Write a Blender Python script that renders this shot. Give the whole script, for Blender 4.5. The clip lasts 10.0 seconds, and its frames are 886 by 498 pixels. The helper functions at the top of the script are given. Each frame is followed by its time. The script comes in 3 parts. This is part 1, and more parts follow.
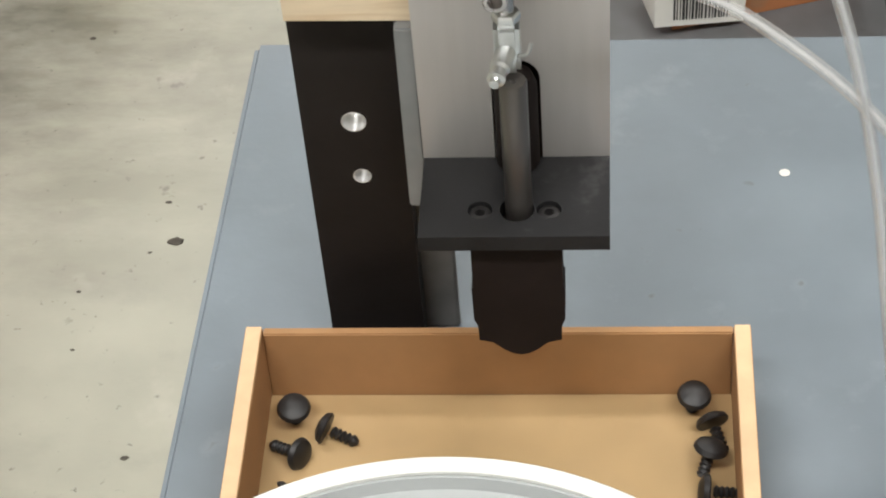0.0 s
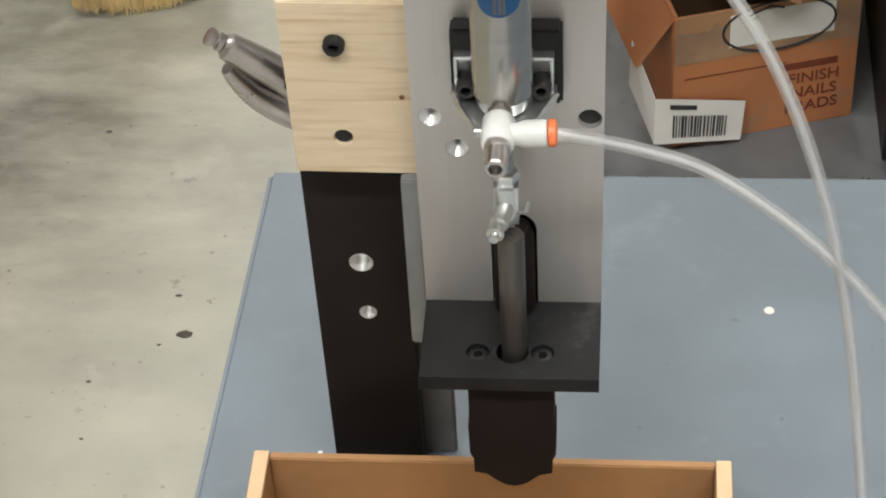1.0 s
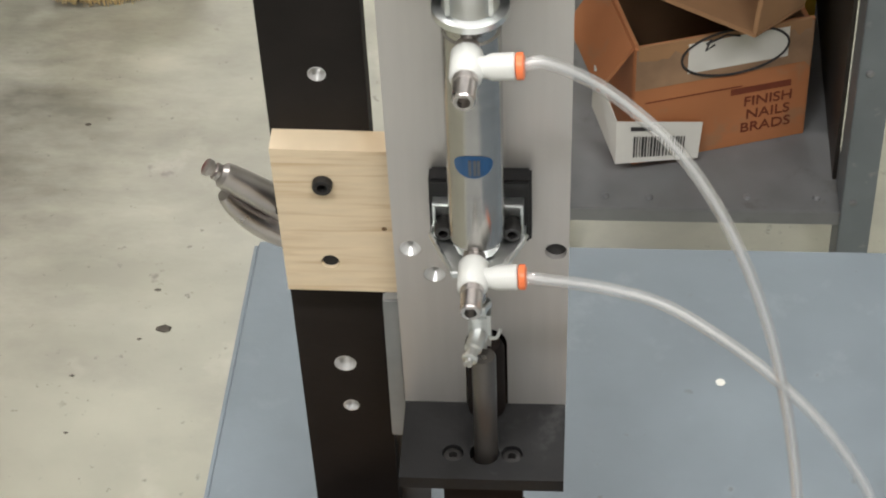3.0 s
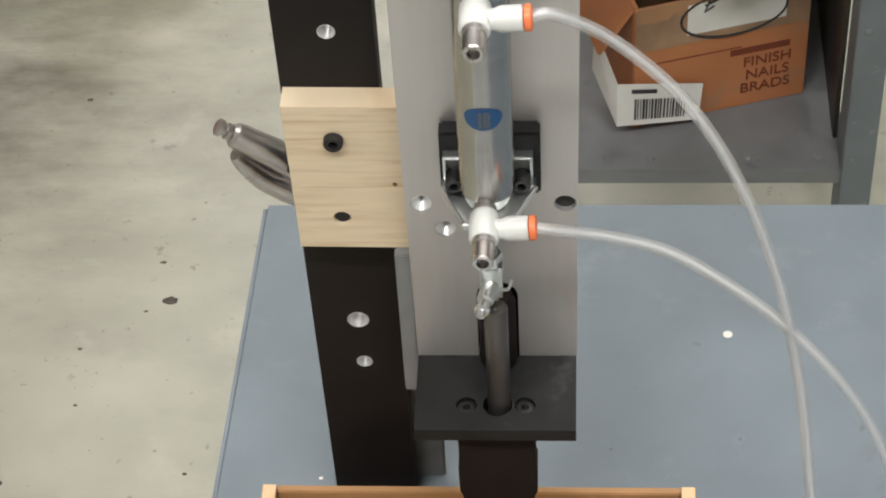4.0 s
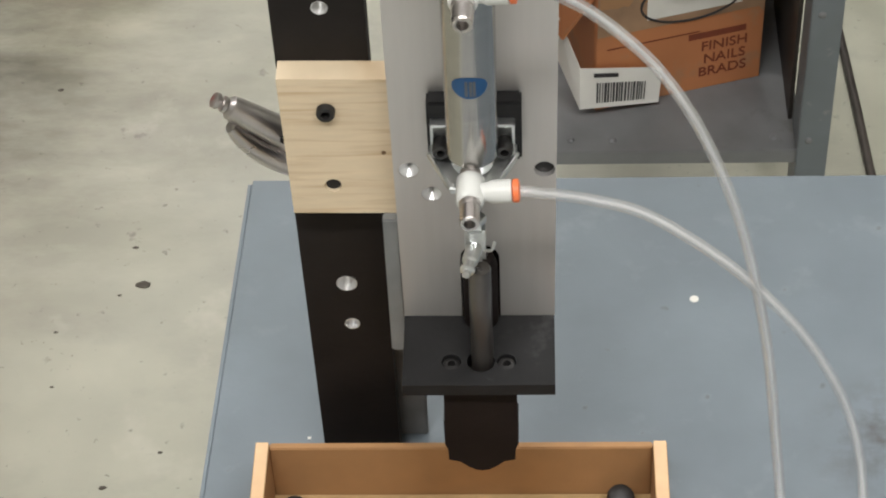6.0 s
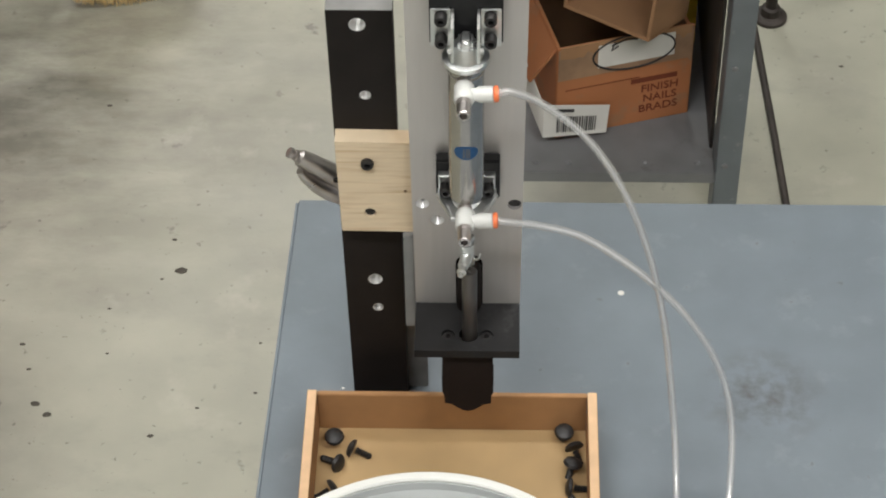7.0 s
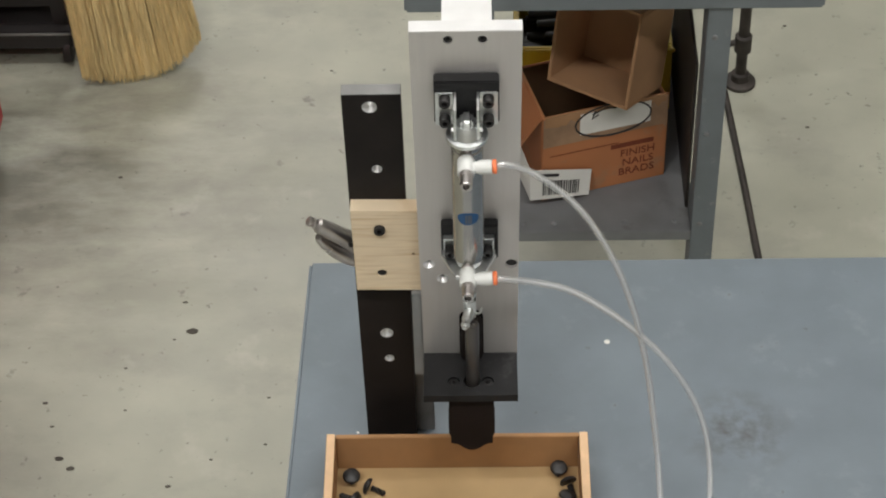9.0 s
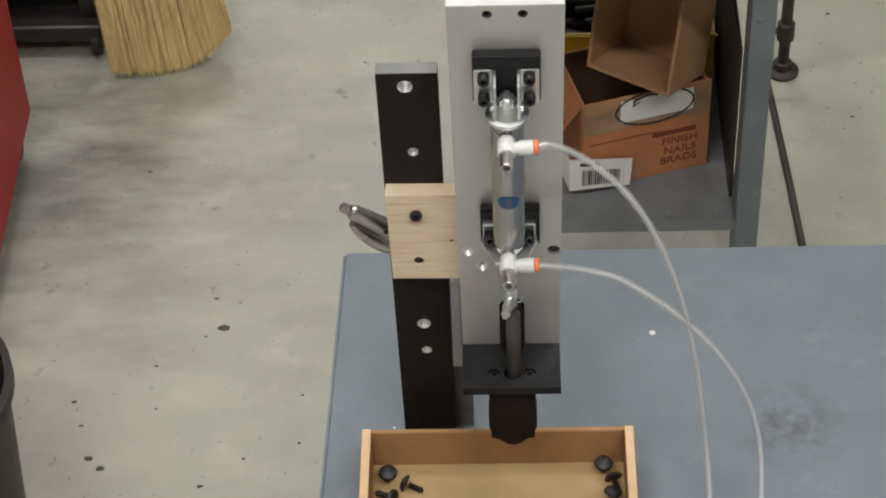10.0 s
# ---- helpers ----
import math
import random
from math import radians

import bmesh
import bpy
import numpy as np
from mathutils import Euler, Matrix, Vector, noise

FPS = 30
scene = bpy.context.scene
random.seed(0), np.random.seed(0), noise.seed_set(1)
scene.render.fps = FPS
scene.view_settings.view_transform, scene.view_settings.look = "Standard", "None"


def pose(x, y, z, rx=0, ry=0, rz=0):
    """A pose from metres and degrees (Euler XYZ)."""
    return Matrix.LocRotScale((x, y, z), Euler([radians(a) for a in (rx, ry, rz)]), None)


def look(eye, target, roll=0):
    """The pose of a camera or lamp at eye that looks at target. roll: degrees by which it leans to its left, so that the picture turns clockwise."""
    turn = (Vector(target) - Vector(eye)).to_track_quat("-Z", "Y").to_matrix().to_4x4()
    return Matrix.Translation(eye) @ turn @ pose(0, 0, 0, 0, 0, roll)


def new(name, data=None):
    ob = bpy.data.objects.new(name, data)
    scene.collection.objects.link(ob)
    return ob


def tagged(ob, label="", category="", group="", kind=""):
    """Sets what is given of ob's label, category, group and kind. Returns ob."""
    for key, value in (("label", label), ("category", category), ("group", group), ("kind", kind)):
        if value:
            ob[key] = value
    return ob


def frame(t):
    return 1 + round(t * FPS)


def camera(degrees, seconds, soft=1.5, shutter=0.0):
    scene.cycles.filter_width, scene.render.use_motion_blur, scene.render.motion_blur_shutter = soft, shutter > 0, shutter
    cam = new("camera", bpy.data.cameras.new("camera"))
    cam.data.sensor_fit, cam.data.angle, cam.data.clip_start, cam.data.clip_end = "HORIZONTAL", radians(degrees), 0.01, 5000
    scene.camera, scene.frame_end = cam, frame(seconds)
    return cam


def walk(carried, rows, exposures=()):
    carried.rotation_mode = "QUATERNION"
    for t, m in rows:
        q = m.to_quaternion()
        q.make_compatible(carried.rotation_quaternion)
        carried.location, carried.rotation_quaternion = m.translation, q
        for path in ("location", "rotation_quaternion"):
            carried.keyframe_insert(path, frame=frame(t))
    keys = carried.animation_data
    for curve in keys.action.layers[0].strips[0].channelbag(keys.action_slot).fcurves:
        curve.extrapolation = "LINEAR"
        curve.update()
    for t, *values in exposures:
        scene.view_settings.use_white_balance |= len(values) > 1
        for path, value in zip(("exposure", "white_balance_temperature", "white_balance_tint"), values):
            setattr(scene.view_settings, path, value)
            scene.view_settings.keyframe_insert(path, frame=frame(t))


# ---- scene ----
PATH = [
    (0, (0.0425, -0.6905, 0.7623), (0.0035, -0.3360, 0.4118), -4.82),
    (0.5, (0.0399, -0.6897, 0.7990), (0.0013, -0.3251, 0.4591), -3.56),
    (1, (0.0485, -0.7121, 0.8250), (0.0085, -0.3472, 0.4856), -3.40),
    (1.5, (0.0547, -0.7173, 0.8739), (0.0151, -0.3583, 0.5281), -3.26),
    (2, (0.0646, -0.7061, 0.9272), (0.0365, -0.3527, 0.5746), -3.05),
    (2.5, (0.0553, -0.7056, 0.9497), (0.0238, -0.3539, 0.5956), -2.33),
    (4, (0.0418, -0.7290, 0.9580), (0.0109, -0.3816, 0.5997), -3.63),
    (4.5, (0.0407, -0.7284, 0.9459), (0.0100, -0.3828, 0.5858), -3.89),
    (5, (0.0403, -0.7345, 0.9589), (0.0092, -0.3855, 0.6021), -3.54),
    (5.5, (0.0416, -0.7364, 0.9583), (0.0107, -0.3892, 0.5999), -3.91),
    (5.7, (0.0277, -0.7387, 0.9587), (0.0027, -0.3914, 0.5999), -3.65),
    (6.8, (0.0285, -1.0608, 1.2810), (0.0133, -0.7127, 0.9224), -1.59),
    (7, (0.0236, -1.1295, 1.3752), (0.0110, -0.7847, 1.0133), -0.97),
    (7.5, (-0.0052, -1.3521, 1.5737), (-0.0077, -0.9991, 1.2197), -1.20),
    (8, (-0.0078, -1.3565, 1.5964), (-0.0092, -1.0035, 1.2423), -0.95),
    (8.5, (0.0064, -1.3013, 1.5496), (0.0016, -0.9474, 1.1964), -2.19),
    (9, (0.0090, -1.2656, 1.5142), (0.0008, -0.9115, 1.1613), -1.55),
    (9.5, (0.0020, -1.2296, 1.4716), (-0.0101, -0.8749, 1.1194), -2.13),
    (10, (0.0035, -1.2233, 1.4541), (-0.0121, -0.8688, 1.1019), -2.70),
]
cam = camera(22.0, 10.0, soft=2.0)
walk(cam, [(t, look(eye, target, roll)) for t, eye, target, roll in PATH], [(0, 0.14), (1, 0.0), (5.7, -0.07), (7.0, -0.25), (7.5, -0.34), (10, -0.43)])

# All lengths below are in decimetres, turned to metres by DM.
DM = 0.1
FLOOR = -7.58
TOP = -0.08  # the table's surface
CEIL = 28.0


# ---- materials ----
def mat(name, col, rough=0.5, metal=0.0, var=0.12, scale=40.0, bump=0.0, bscale=300.0, col2=None, rvar=0.1, stretch=(1, 1, 1), big=4.0, objvar=0.0, **more):
    m = bpy.data.materials.new(name)
    m.use_nodes = True
    nt = m.node_tree
    b = nt.nodes["Principled BSDF"]
    b.inputs["Metallic"].default_value = metal
    co = nt.nodes.new("ShaderNodeTexCoord")
    mp = nt.nodes.new("ShaderNodeMapping")
    mp.inputs["Scale"].default_value = stretch
    nt.links.new(co.outputs["Object"], mp.inputs["Vector"])
    fine = nt.nodes.new("ShaderNodeTexNoise")
    fine.inputs["Scale"].default_value = scale
    fine.inputs["Detail"].default_value = 6
    nt.links.new(mp.outputs["Vector"], fine.inputs["Vector"])
    wide = nt.nodes.new("ShaderNodeTexNoise")
    wide.inputs["Scale"].default_value = big
    wide.inputs["Detail"].default_value = 4
    nt.links.new(mp.outputs["Vector"], wide.inputs["Vector"])
    add = nt.nodes.new("ShaderNodeMath")
    add.operation = "ADD"
    nt.links.new(fine.outputs["Fac"], add.inputs[0])
    nt.links.new(wide.outputs["Fac"], add.inputs[1])
    ramp = nt.nodes.new("ShaderNodeMapRange")
    ramp.inputs["From Min"].default_value = 0.65
    ramp.inputs["From Max"].default_value = 1.35
    nt.links.new(add.outputs[0], ramp.inputs["Value"])
    mix = nt.nodes.new("ShaderNodeMix")
    mix.data_type = "RGBA"
    c2 = col2 or tuple(c * (1 - 2 * var) for c in col)
    c1 = col if col2 else tuple(min(1, c * (1 + var)) for c in col)
    mix.inputs[6].default_value = (*c2, 1)
    mix.inputs[7].default_value = (*c1, 1)
    nt.links.new(ramp.outputs["Result"], mix.inputs[0])
    nt.links.new(mix.outputs[2], b.inputs["Base Color"])
    rr = nt.nodes.new("ShaderNodeMapRange")
    rr.inputs["To Min"].default_value = max(0.02, rough - rvar)
    rr.inputs["To Max"].default_value = min(1, rough + rvar)
    nt.links.new(fine.outputs["Fac"], rr.inputs["Value"])
    nt.links.new(rr.outputs["Result"], b.inputs["Roughness"])
    if bump:
        n2 = nt.nodes.new("ShaderNodeTexNoise")
        n2.inputs["Scale"].default_value = bscale
        n2.inputs["Detail"].default_value = 5
        nt.links.new(mp.outputs["Vector"], n2.inputs["Vector"])
        bp = nt.nodes.new("ShaderNodeBump")
        bp.inputs["Strength"].default_value = bump
        bp.inputs["Distance"].default_value = 0.001
        nt.links.new(n2.outputs["Fac"], bp.inputs["Height"])
        nt.links.new(bp.outputs["Normal"], b.inputs["Normal"])
    for key, value in more.items():
        b.inputs[key.replace("_", " ")].default_value = value
    return m


def over(m, col, scale, lo, hi, amount, stretch=(1, 1, 1), detail=8, centre=None, reach=1.0):
    """Lays stains and painted shade of one colour over a material: noise between two levels, kept near a centre where
    one is given.
    """
    nt = m.node_tree
    b = nt.nodes["Principled BSDF"]
    last = b.inputs["Base Color"].links[0].from_socket
    co = nt.nodes.new("ShaderNodeTexCoord")
    mp = nt.nodes.new("ShaderNodeMapping")
    mp.inputs["Scale"].default_value = stretch
    nt.links.new(co.outputs["Object"], mp.inputs["Vector"])
    n = nt.nodes.new("ShaderNodeTexNoise")
    n.inputs["Scale"].default_value = scale
    n.inputs["Detail"].default_value = detail
    n.inputs["Roughness"].default_value = 0.62
    nt.links.new(mp.outputs["Vector"], n.inputs["Vector"])
    r = nt.nodes.new("ShaderNodeMapRange")
    r.inputs["From Min"].default_value, r.inputs["From Max"].default_value = lo, hi
    r.inputs["To Max"].default_value = amount
    nt.links.new(n.outputs["Fac"], r.inputs["Value"])
    fac = r.outputs["Result"]
    if centre:
        d = nt.nodes.new("ShaderNodeVectorMath")
        d.operation = "DISTANCE"
        d.inputs[1].default_value = centre
        nt.links.new(co.outputs["Object"], d.inputs[0])
        near = nt.nodes.new("ShaderNodeMapRange")
        near.inputs["From Min"].default_value, near.inputs["From Max"].default_value = reach, reach * 0.2
        nt.links.new(d.outputs["Value"], near.inputs["Value"])
        mul = nt.nodes.new("ShaderNodeMath")
        mul.operation = "MULTIPLY"
        nt.links.new(fac, mul.inputs[0])
        nt.links.new(near.outputs["Result"], mul.inputs[1])
        fac = mul.outputs[0]
    mix = nt.nodes.new("ShaderNodeMix")
    mix.data_type = "RGBA"
    mix.inputs[7].default_value = (*col, 1)
    nt.links.new(fac, mix.inputs[0])
    nt.links.new(last, mix.inputs[6])
    nt.links.new(mix.outputs[2], b.inputs["Base Color"])
    return m


def wood_mat(name, light, dark):
    m = mat(name, light, 0.55, var=0.05, scale=60, bump=0.15, bscale=120, stretch=(1, 1, 6))
    nt = m.node_tree
    co = nt.nodes.new("ShaderNodeTexCoord")
    w = nt.nodes.new("ShaderNodeTexNoise")
    w.inputs["Scale"].default_value = 1.0
    w.inputs["Detail"].default_value = 3
    w.inputs["Distortion"].default_value = 0.35
    mp = nt.nodes.new("ShaderNodeMapping")
    mp.inputs["Scale"].default_value = (14, 14, 240)
    nt.links.new(co.outputs["Object"], mp.inputs["Vector"])
    nt.links.new(mp.outputs["Vector"], w.inputs["Vector"])
    r = nt.nodes.new("ShaderNodeMapRange")
    r.inputs["From Min"].default_value, r.inputs["From Max"].default_value = 0.50, 0.78
    r.inputs["To Max"].default_value = 0.75
    nt.links.new(w.outputs["Fac"], r.inputs["Value"])
    b = nt.nodes["Principled BSDF"]
    last = b.inputs["Base Color"].links[0].from_socket
    mix = nt.nodes.new("ShaderNodeMix")
    mix.data_type = "RGBA"
    mix.inputs[7].default_value = (*dark, 1)
    nt.links.new(r.outputs["Result"], mix.inputs[0])
    nt.links.new(last, mix.inputs[6])
    nt.links.new(mix.outputs[2], b.inputs["Base Color"])
    return m


CONCRETE = mat("concrete", (0.462, 0.462, 0.376), 0.4, var=0.10, scale=9, bump=0.25, bscale=60, big=1.3, rvar=0.12)
over(CONCRETE, (0.22, 0.215, 0.185), 2.2, 0.52, 0.74, 0.5, stretch=(1, 1.5, 1))
over(CONCRETE, (0.16, 0.15, 0.125), 26, 0.66, 0.74, 0.7, detail=4)
over(CONCRETE, (0.14, 0.13, 0.11), 70, 0.66, 0.74, 0.7, detail=3)
over(CONCRETE, (0.30, 0.29, 0.25), 7, 0.52, 0.72, 0.5, stretch=(1, 1.6, 1))
over(CONCRETE, (0.62, 0.60, 0.52), 6, 0.60, 0.72, 0.45)
# small dark patch next to the cabinet
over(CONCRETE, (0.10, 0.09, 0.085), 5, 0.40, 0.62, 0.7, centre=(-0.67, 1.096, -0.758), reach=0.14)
# dirty floor at the left, with the shade around cart and cabinet painted in
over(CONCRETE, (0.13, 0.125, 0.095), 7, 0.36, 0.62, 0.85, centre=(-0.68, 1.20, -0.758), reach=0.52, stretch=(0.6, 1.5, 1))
TABLE = mat("table_paint", (0.153, 0.184, 0.212), 0.42, var=0.07, scale=25, bump=0.12, bscale=160, big=5, rvar=0.12)
over(TABLE, (0.25, 0.28, 0.30), 30, 0.58, 0.75, 0.35)
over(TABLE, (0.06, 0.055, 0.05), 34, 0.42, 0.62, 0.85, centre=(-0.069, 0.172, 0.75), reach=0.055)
over(TABLE, (0.08, 0.08, 0.08), 60, 0.70, 0.76, 0.6, detail=2)
ALU = mat("milled_aluminium", (0.60, 0.58, 0.565), 0.45, 0.7, var=0.03, scale=30, bump=0.05, bscale=500, stretch=(9, 9, 0.6), rvar=0.08)
# paler copy of the aluminium, with overhead light put into the colour
ALU_LIT = mat("lit_aluminium", (0.80, 0.80, 0.80), 0.35, 0.6, var=0.05, scale=60)
BLACK_STEEL = mat("black_hot_rolled_steel", (0.016, 0.013, 0.012), 0.55, 0.1, var=0.25, scale=35, bump=0.12, bscale=240, Specular_IOR_Level=0.22)
BLACK_OX = mat("black_oxide", (0.016, 0.016, 0.017), 0.5, 0.1, var=0.25, scale=45, bump=0.15, bscale=260, Specular_IOR_Level=0.3)
over(BLACK_OX, (0.10, 0.10, 0.10), 45, 0.60, 0.80, 0.5)
RUBBER = mat("matte_black", (0.013, 0.009, 0.008), 0.65, var=0.25, scale=60, bump=0.1, Specular_IOR_Level=0.15)
SCREW = mat("screw_black", (0.016, 0.015, 0.015), 0.48, 0.1, var=0.2, scale=80)
CHROME = mat("polished_stainless", (0.44, 0.425, 0.41), 0.22, 1.0, var=0.06, scale=40, stretch=(1, 1, 8), rvar=0.08)
NICKEL = mat("nickel_plate", (0.56, 0.53, 0.52), 0.3, 1.0, var=0.1, scale=60)
DIRT = mat("dried_dirt", (0.10, 0.09, 0.072), 0.85, var=0.3, scale=90)
ZINC = mat("zinc_plate", (0.74, 0.76, 0.76), 0.3, 1.0, var=0.12, scale=50, bump=0.1)
ROD = mat("dark_ground_rod", (0.16, 0.145, 0.135), 0.3, 0.8, var=0.2, scale=50, stretch=(1, 1, 0.3))
GALV = mat("dull_grey_steel", (0.24, 0.24, 0.235), 0.5, 0.4, var=0.3, scale=25, big=8)
WHITE_PL = mat("white_plastic", (0.64, 0.65, 0.63), 0.35, var=0.03, scale=40)
ORANGE = mat("orange_plastic", (0.85, 0.20, 0.07), 0.35, var=0.06)
BLUE = mat("blue_badge", (0.010, 0.07, 0.19), 0.35, var=0.1)
BADGE_GREY = mat("badge_bars", (0.12, 0.13, 0.15), 0.35, 0.5)
PINE = wood_mat("pine", (0.70, 0.575, 0.405), (0.45, 0.29, 0.14))
MDF = mat("kraft_chipboard", (0.38, 0.205, 0.088), 0.75, var=0.07, scale=60, bump=0.1, bscale=400)
MDF_EDGE = mat("raw_chipboard_edge", (0.74, 0.50, 0.30), 0.8, var=0.08, scale=80, bump=0.15)
MDF_FLOOR = mat("kraft_floor", (0.44, 0.30, 0.145), 0.6, var=0.08, scale=20, big=9)
BOWL_W = mat("white_bowl_rim", (0.72, 0.73, 0.70), 0.4, var=0.04, scale=20)
BOWL_G = mat("grey_bowl_inside", (0.33, 0.35, 0.35), 0.45, var=0.08, scale=12)
CARD = mat("cardboard", (0.36, 0.20, 0.10), 0.85, var=0.1, scale=20, bump=0.1, big=9)
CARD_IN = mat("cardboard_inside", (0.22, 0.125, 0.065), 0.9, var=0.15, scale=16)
CARD_OR = mat("orange_printed_cardboard", (0.47, 0.185, 0.075), 0.7, var=0.08, scale=16, big=9)
over(CARD_OR, (0.36, 0.20, 0.11), 22, 0.56, 0.66, 0.7)
TAPE = mat("torn_brown_tape", (0.33, 0.205, 0.125), 0.5, var=0.25, scale=28, big=12)
PAPER = mat("white_label_paper", (0.72, 0.71, 0.67), 0.7, var=0.05, scale=30)
INK = mat("dark_ink", (0.03, 0.028, 0.03), 0.7)
INK_RED = mat("brown_red_ink", (0.20, 0.045, 0.02), 0.7, var=0.15, scale=90)
YELLOW = mat("yellow_bin_plastic", (0.72, 0.52, 0.03), 0.45, var=0.08, scale=14)
SHELF = mat("grey_shelf_paint", (0.20, 0.205, 0.212), 0.5, var=0.15, scale=18, big=5)
over(SHELF, (0.07, 0.06, 0.055), 14, 0.56, 0.72, 0.7)
POST = mat("blue_grey_post_paint", (0.175, 0.198, 0.215), 0.5, var=0.12, scale=18)
over(POST, (0.30, 0.30, 0.29), 40, 0.64, 0.70, 0.6)
PIPE = mat("rusty_iron_pipe", (0.066, 0.056, 0.05), 0.55, 0.4, var=0.35, scale=30)
STRAW = mat("broom_straw", (0.80, 0.62, 0.30), 0.7, var=0.16, scale=40, stretch=(6, 6, 0.5))
DARK = mat("dark_painted_steel", (0.025, 0.022, 0.022), 0.5, 0.1, var=0.2, scale=14)
RED = mat("red_enamel", (0.42, 0.012, 0.016), 0.5, var=0.1, scale=8)
BINBLK = mat("black_bin_plastic", (0.02, 0.014, 0.013), 0.5, var=0.2, scale=10)
WALL = mat("wall_paint", (0.62, 0.61, 0.58), 0.8, var=0.06, scale=4)
CEILM = mat("ceiling_white", (0.72, 0.72, 0.70), 0.85, var=0.04, scale=4)
STEELW = mat("white_fixture", (0.8, 0.8, 0.8), 0.5)


def clear_mat(name, haze):
    m = bpy.data.materials.new(name)
    m.use_nodes = True
    _n, _k = m.node_tree.nodes, m.node_tree.links
    _n.remove(_n["Principled BSDF"])
    _see = _n.new("ShaderNodeBsdfTransparent")
    _see.inputs["Color"].default_value = (0.99, 0.99, 0.99, 1)
    _milk = _n.new("ShaderNodeBsdfDiffuse")
    _milk.inputs["Color"].default_value = (0.96, 0.97, 0.98, 1)
    _thru = _n.new("ShaderNodeBsdfTranslucent")
    _thru.inputs["Color"].default_value = (0.92, 0.93, 0.94, 1)
    _haze = _n.new("ShaderNodeMixShader")
    _haze.inputs[0].default_value = 0.1
    _k.new(_milk.outputs[0], _haze.inputs[1])
    _k.new(_thru.outputs[0], _haze.inputs[2])
    _gloss = _n.new("ShaderNodeBsdfGlossy")
    _gloss.inputs["Roughness"].default_value = 0.2
    _edge = _n.new("ShaderNodeLayerWeight")
    _edge.inputs["Blend"].default_value = 0.45
    _fres = _n.new("ShaderNodeMapRange")
    _fres.inputs["To Min"].default_value, _fres.inputs["To Max"].default_value = 0.08, 0.4
    _body, _skin = _n.new("ShaderNodeMixShader"), _n.new("ShaderNodeMixShader")
    _body.inputs[0].default_value = haze
    _k.new(_see.outputs[0], _body.inputs[1])
    _k.new(_haze.outputs[0], _body.inputs[2])
    _k.new(_edge.outputs["Facing"], _fres.inputs["Value"])
    _k.new(_fres.outputs[0], _skin.inputs[0])
    _k.new(_body.outputs[0], _skin.inputs[1])
    _k.new(_gloss.outputs[0], _skin.inputs[2])
    _k.new(_skin.outputs[0], _n["Material Output"].inputs["Surface"])
    return m


# white haze in both materials stands in for highlights along the clear tubing
CLEAR = clear_mat("clear_tubing", 0.16)
TUBE_GLINT = clear_mat("tube_glint_haze", 0.4)
LAMP = bpy.data.materials.new("lamp_diffuser")
LAMP.use_nodes = True
_b = LAMP.node_tree.nodes["Principled BSDF"]
_b.inputs["Emission Color"].default_value = (1.0, 0.97, 0.90, 1)
_b.inputs["Emission Strength"].default_value = 9.0

# ---- world and lights ----
world = bpy.data.worlds.new("world")
scene.world = world
world.use_nodes = True
world.node_tree.nodes["Background"].inputs["Color"].default_value = (0.75, 0.80, 0.85, 1)
world.node_tree.nodes["Background"].inputs["Strength"].default_value = 0.05


# ---- building helpers ----
def thing(name, x, y, z, label, category, group="", kind=""):
    e = new(name)
    e.location = (x * DM, y * DM, z * DM)
    e.empty_display_size = 0.01
    return tagged(e, label, category, group, kind)


def base_of(ob):
    p = Vector((0, 0, 0))
    while ob:
        p += ob.location
        ob = ob.parent
    return p


def part(name, bm, material, parent=None, label="", local=False, smooth=False):
    """Links a bmesh, in decimetres of the world (or of its parent, when local), as one mesh object."""
    for v in bm.verts:
        v.co *= DM
    if parent and not local:
        off = base_of(parent)
        for v in bm.verts:
            v.co -= off
    bmesh.ops.recalc_face_normals(bm, faces=bm.faces)
    me = bpy.data.meshes.new(name)
    bm.to_mesh(me)
    bm.free()
    if smooth:
        me.shade_smooth()
        me.set_sharp_from_angle(angle=radians(38))
    for m in material if isinstance(material, (list, tuple)) else [material]:
        me.materials.append(m)
    ob = new(name, me)
    ob.parent = parent
    if label:
        ob["label"] = label
    return ob


def box(x0, x1, y0, y1, z0, z1, bevel=0.0, seg=2, bm=None):
    bm = bm or bmesh.new()
    got = bmesh.ops.create_cube(bm, size=1.0)["verts"]
    for v in got:
        v.co = Vector(((x0 + x1) / 2 + v.co.x * (x1 - x0), (y0 + y1) / 2 + v.co.y * (y1 - y0), (z0 + z1) / 2 + v.co.z * (z1 - z0)))
    if bevel:
        edges = list({e for v in got for e in v.link_edges})
        bmesh.ops.bevel(bm, geom=edges, offset=bevel, segments=seg, affect="EDGES", clamp_overlap=True)
    return bm


def turned(profile, at=(0, 0, 0), axis=(0, 0, 1), seg=28, bm=None):
    """A lathe: profile of (radius, height) along an axis from a point; closed at both ends."""
    bm = bm or bmesh.new()
    rot = Vector((0, 0, 1)).rotation_difference(Vector(axis).normalized()).to_matrix()
    rings = []
    for r, h in profile:
        rings.append([bm.verts.new(Vector(at) + rot @ Vector((r * math.cos(2 * math.pi * k / seg), r * math.sin(2 * math.pi * k / seg), h))) for k in range(seg)])
    for a, b in zip(rings, rings[1:]):
        for k in range(seg):
            bm.faces.new((a[k], a[(k + 1) % seg], b[(k + 1) % seg], b[k]))
    for ring in (rings[0], rings[-1]):
        bm.faces.new(ring)
    return bm


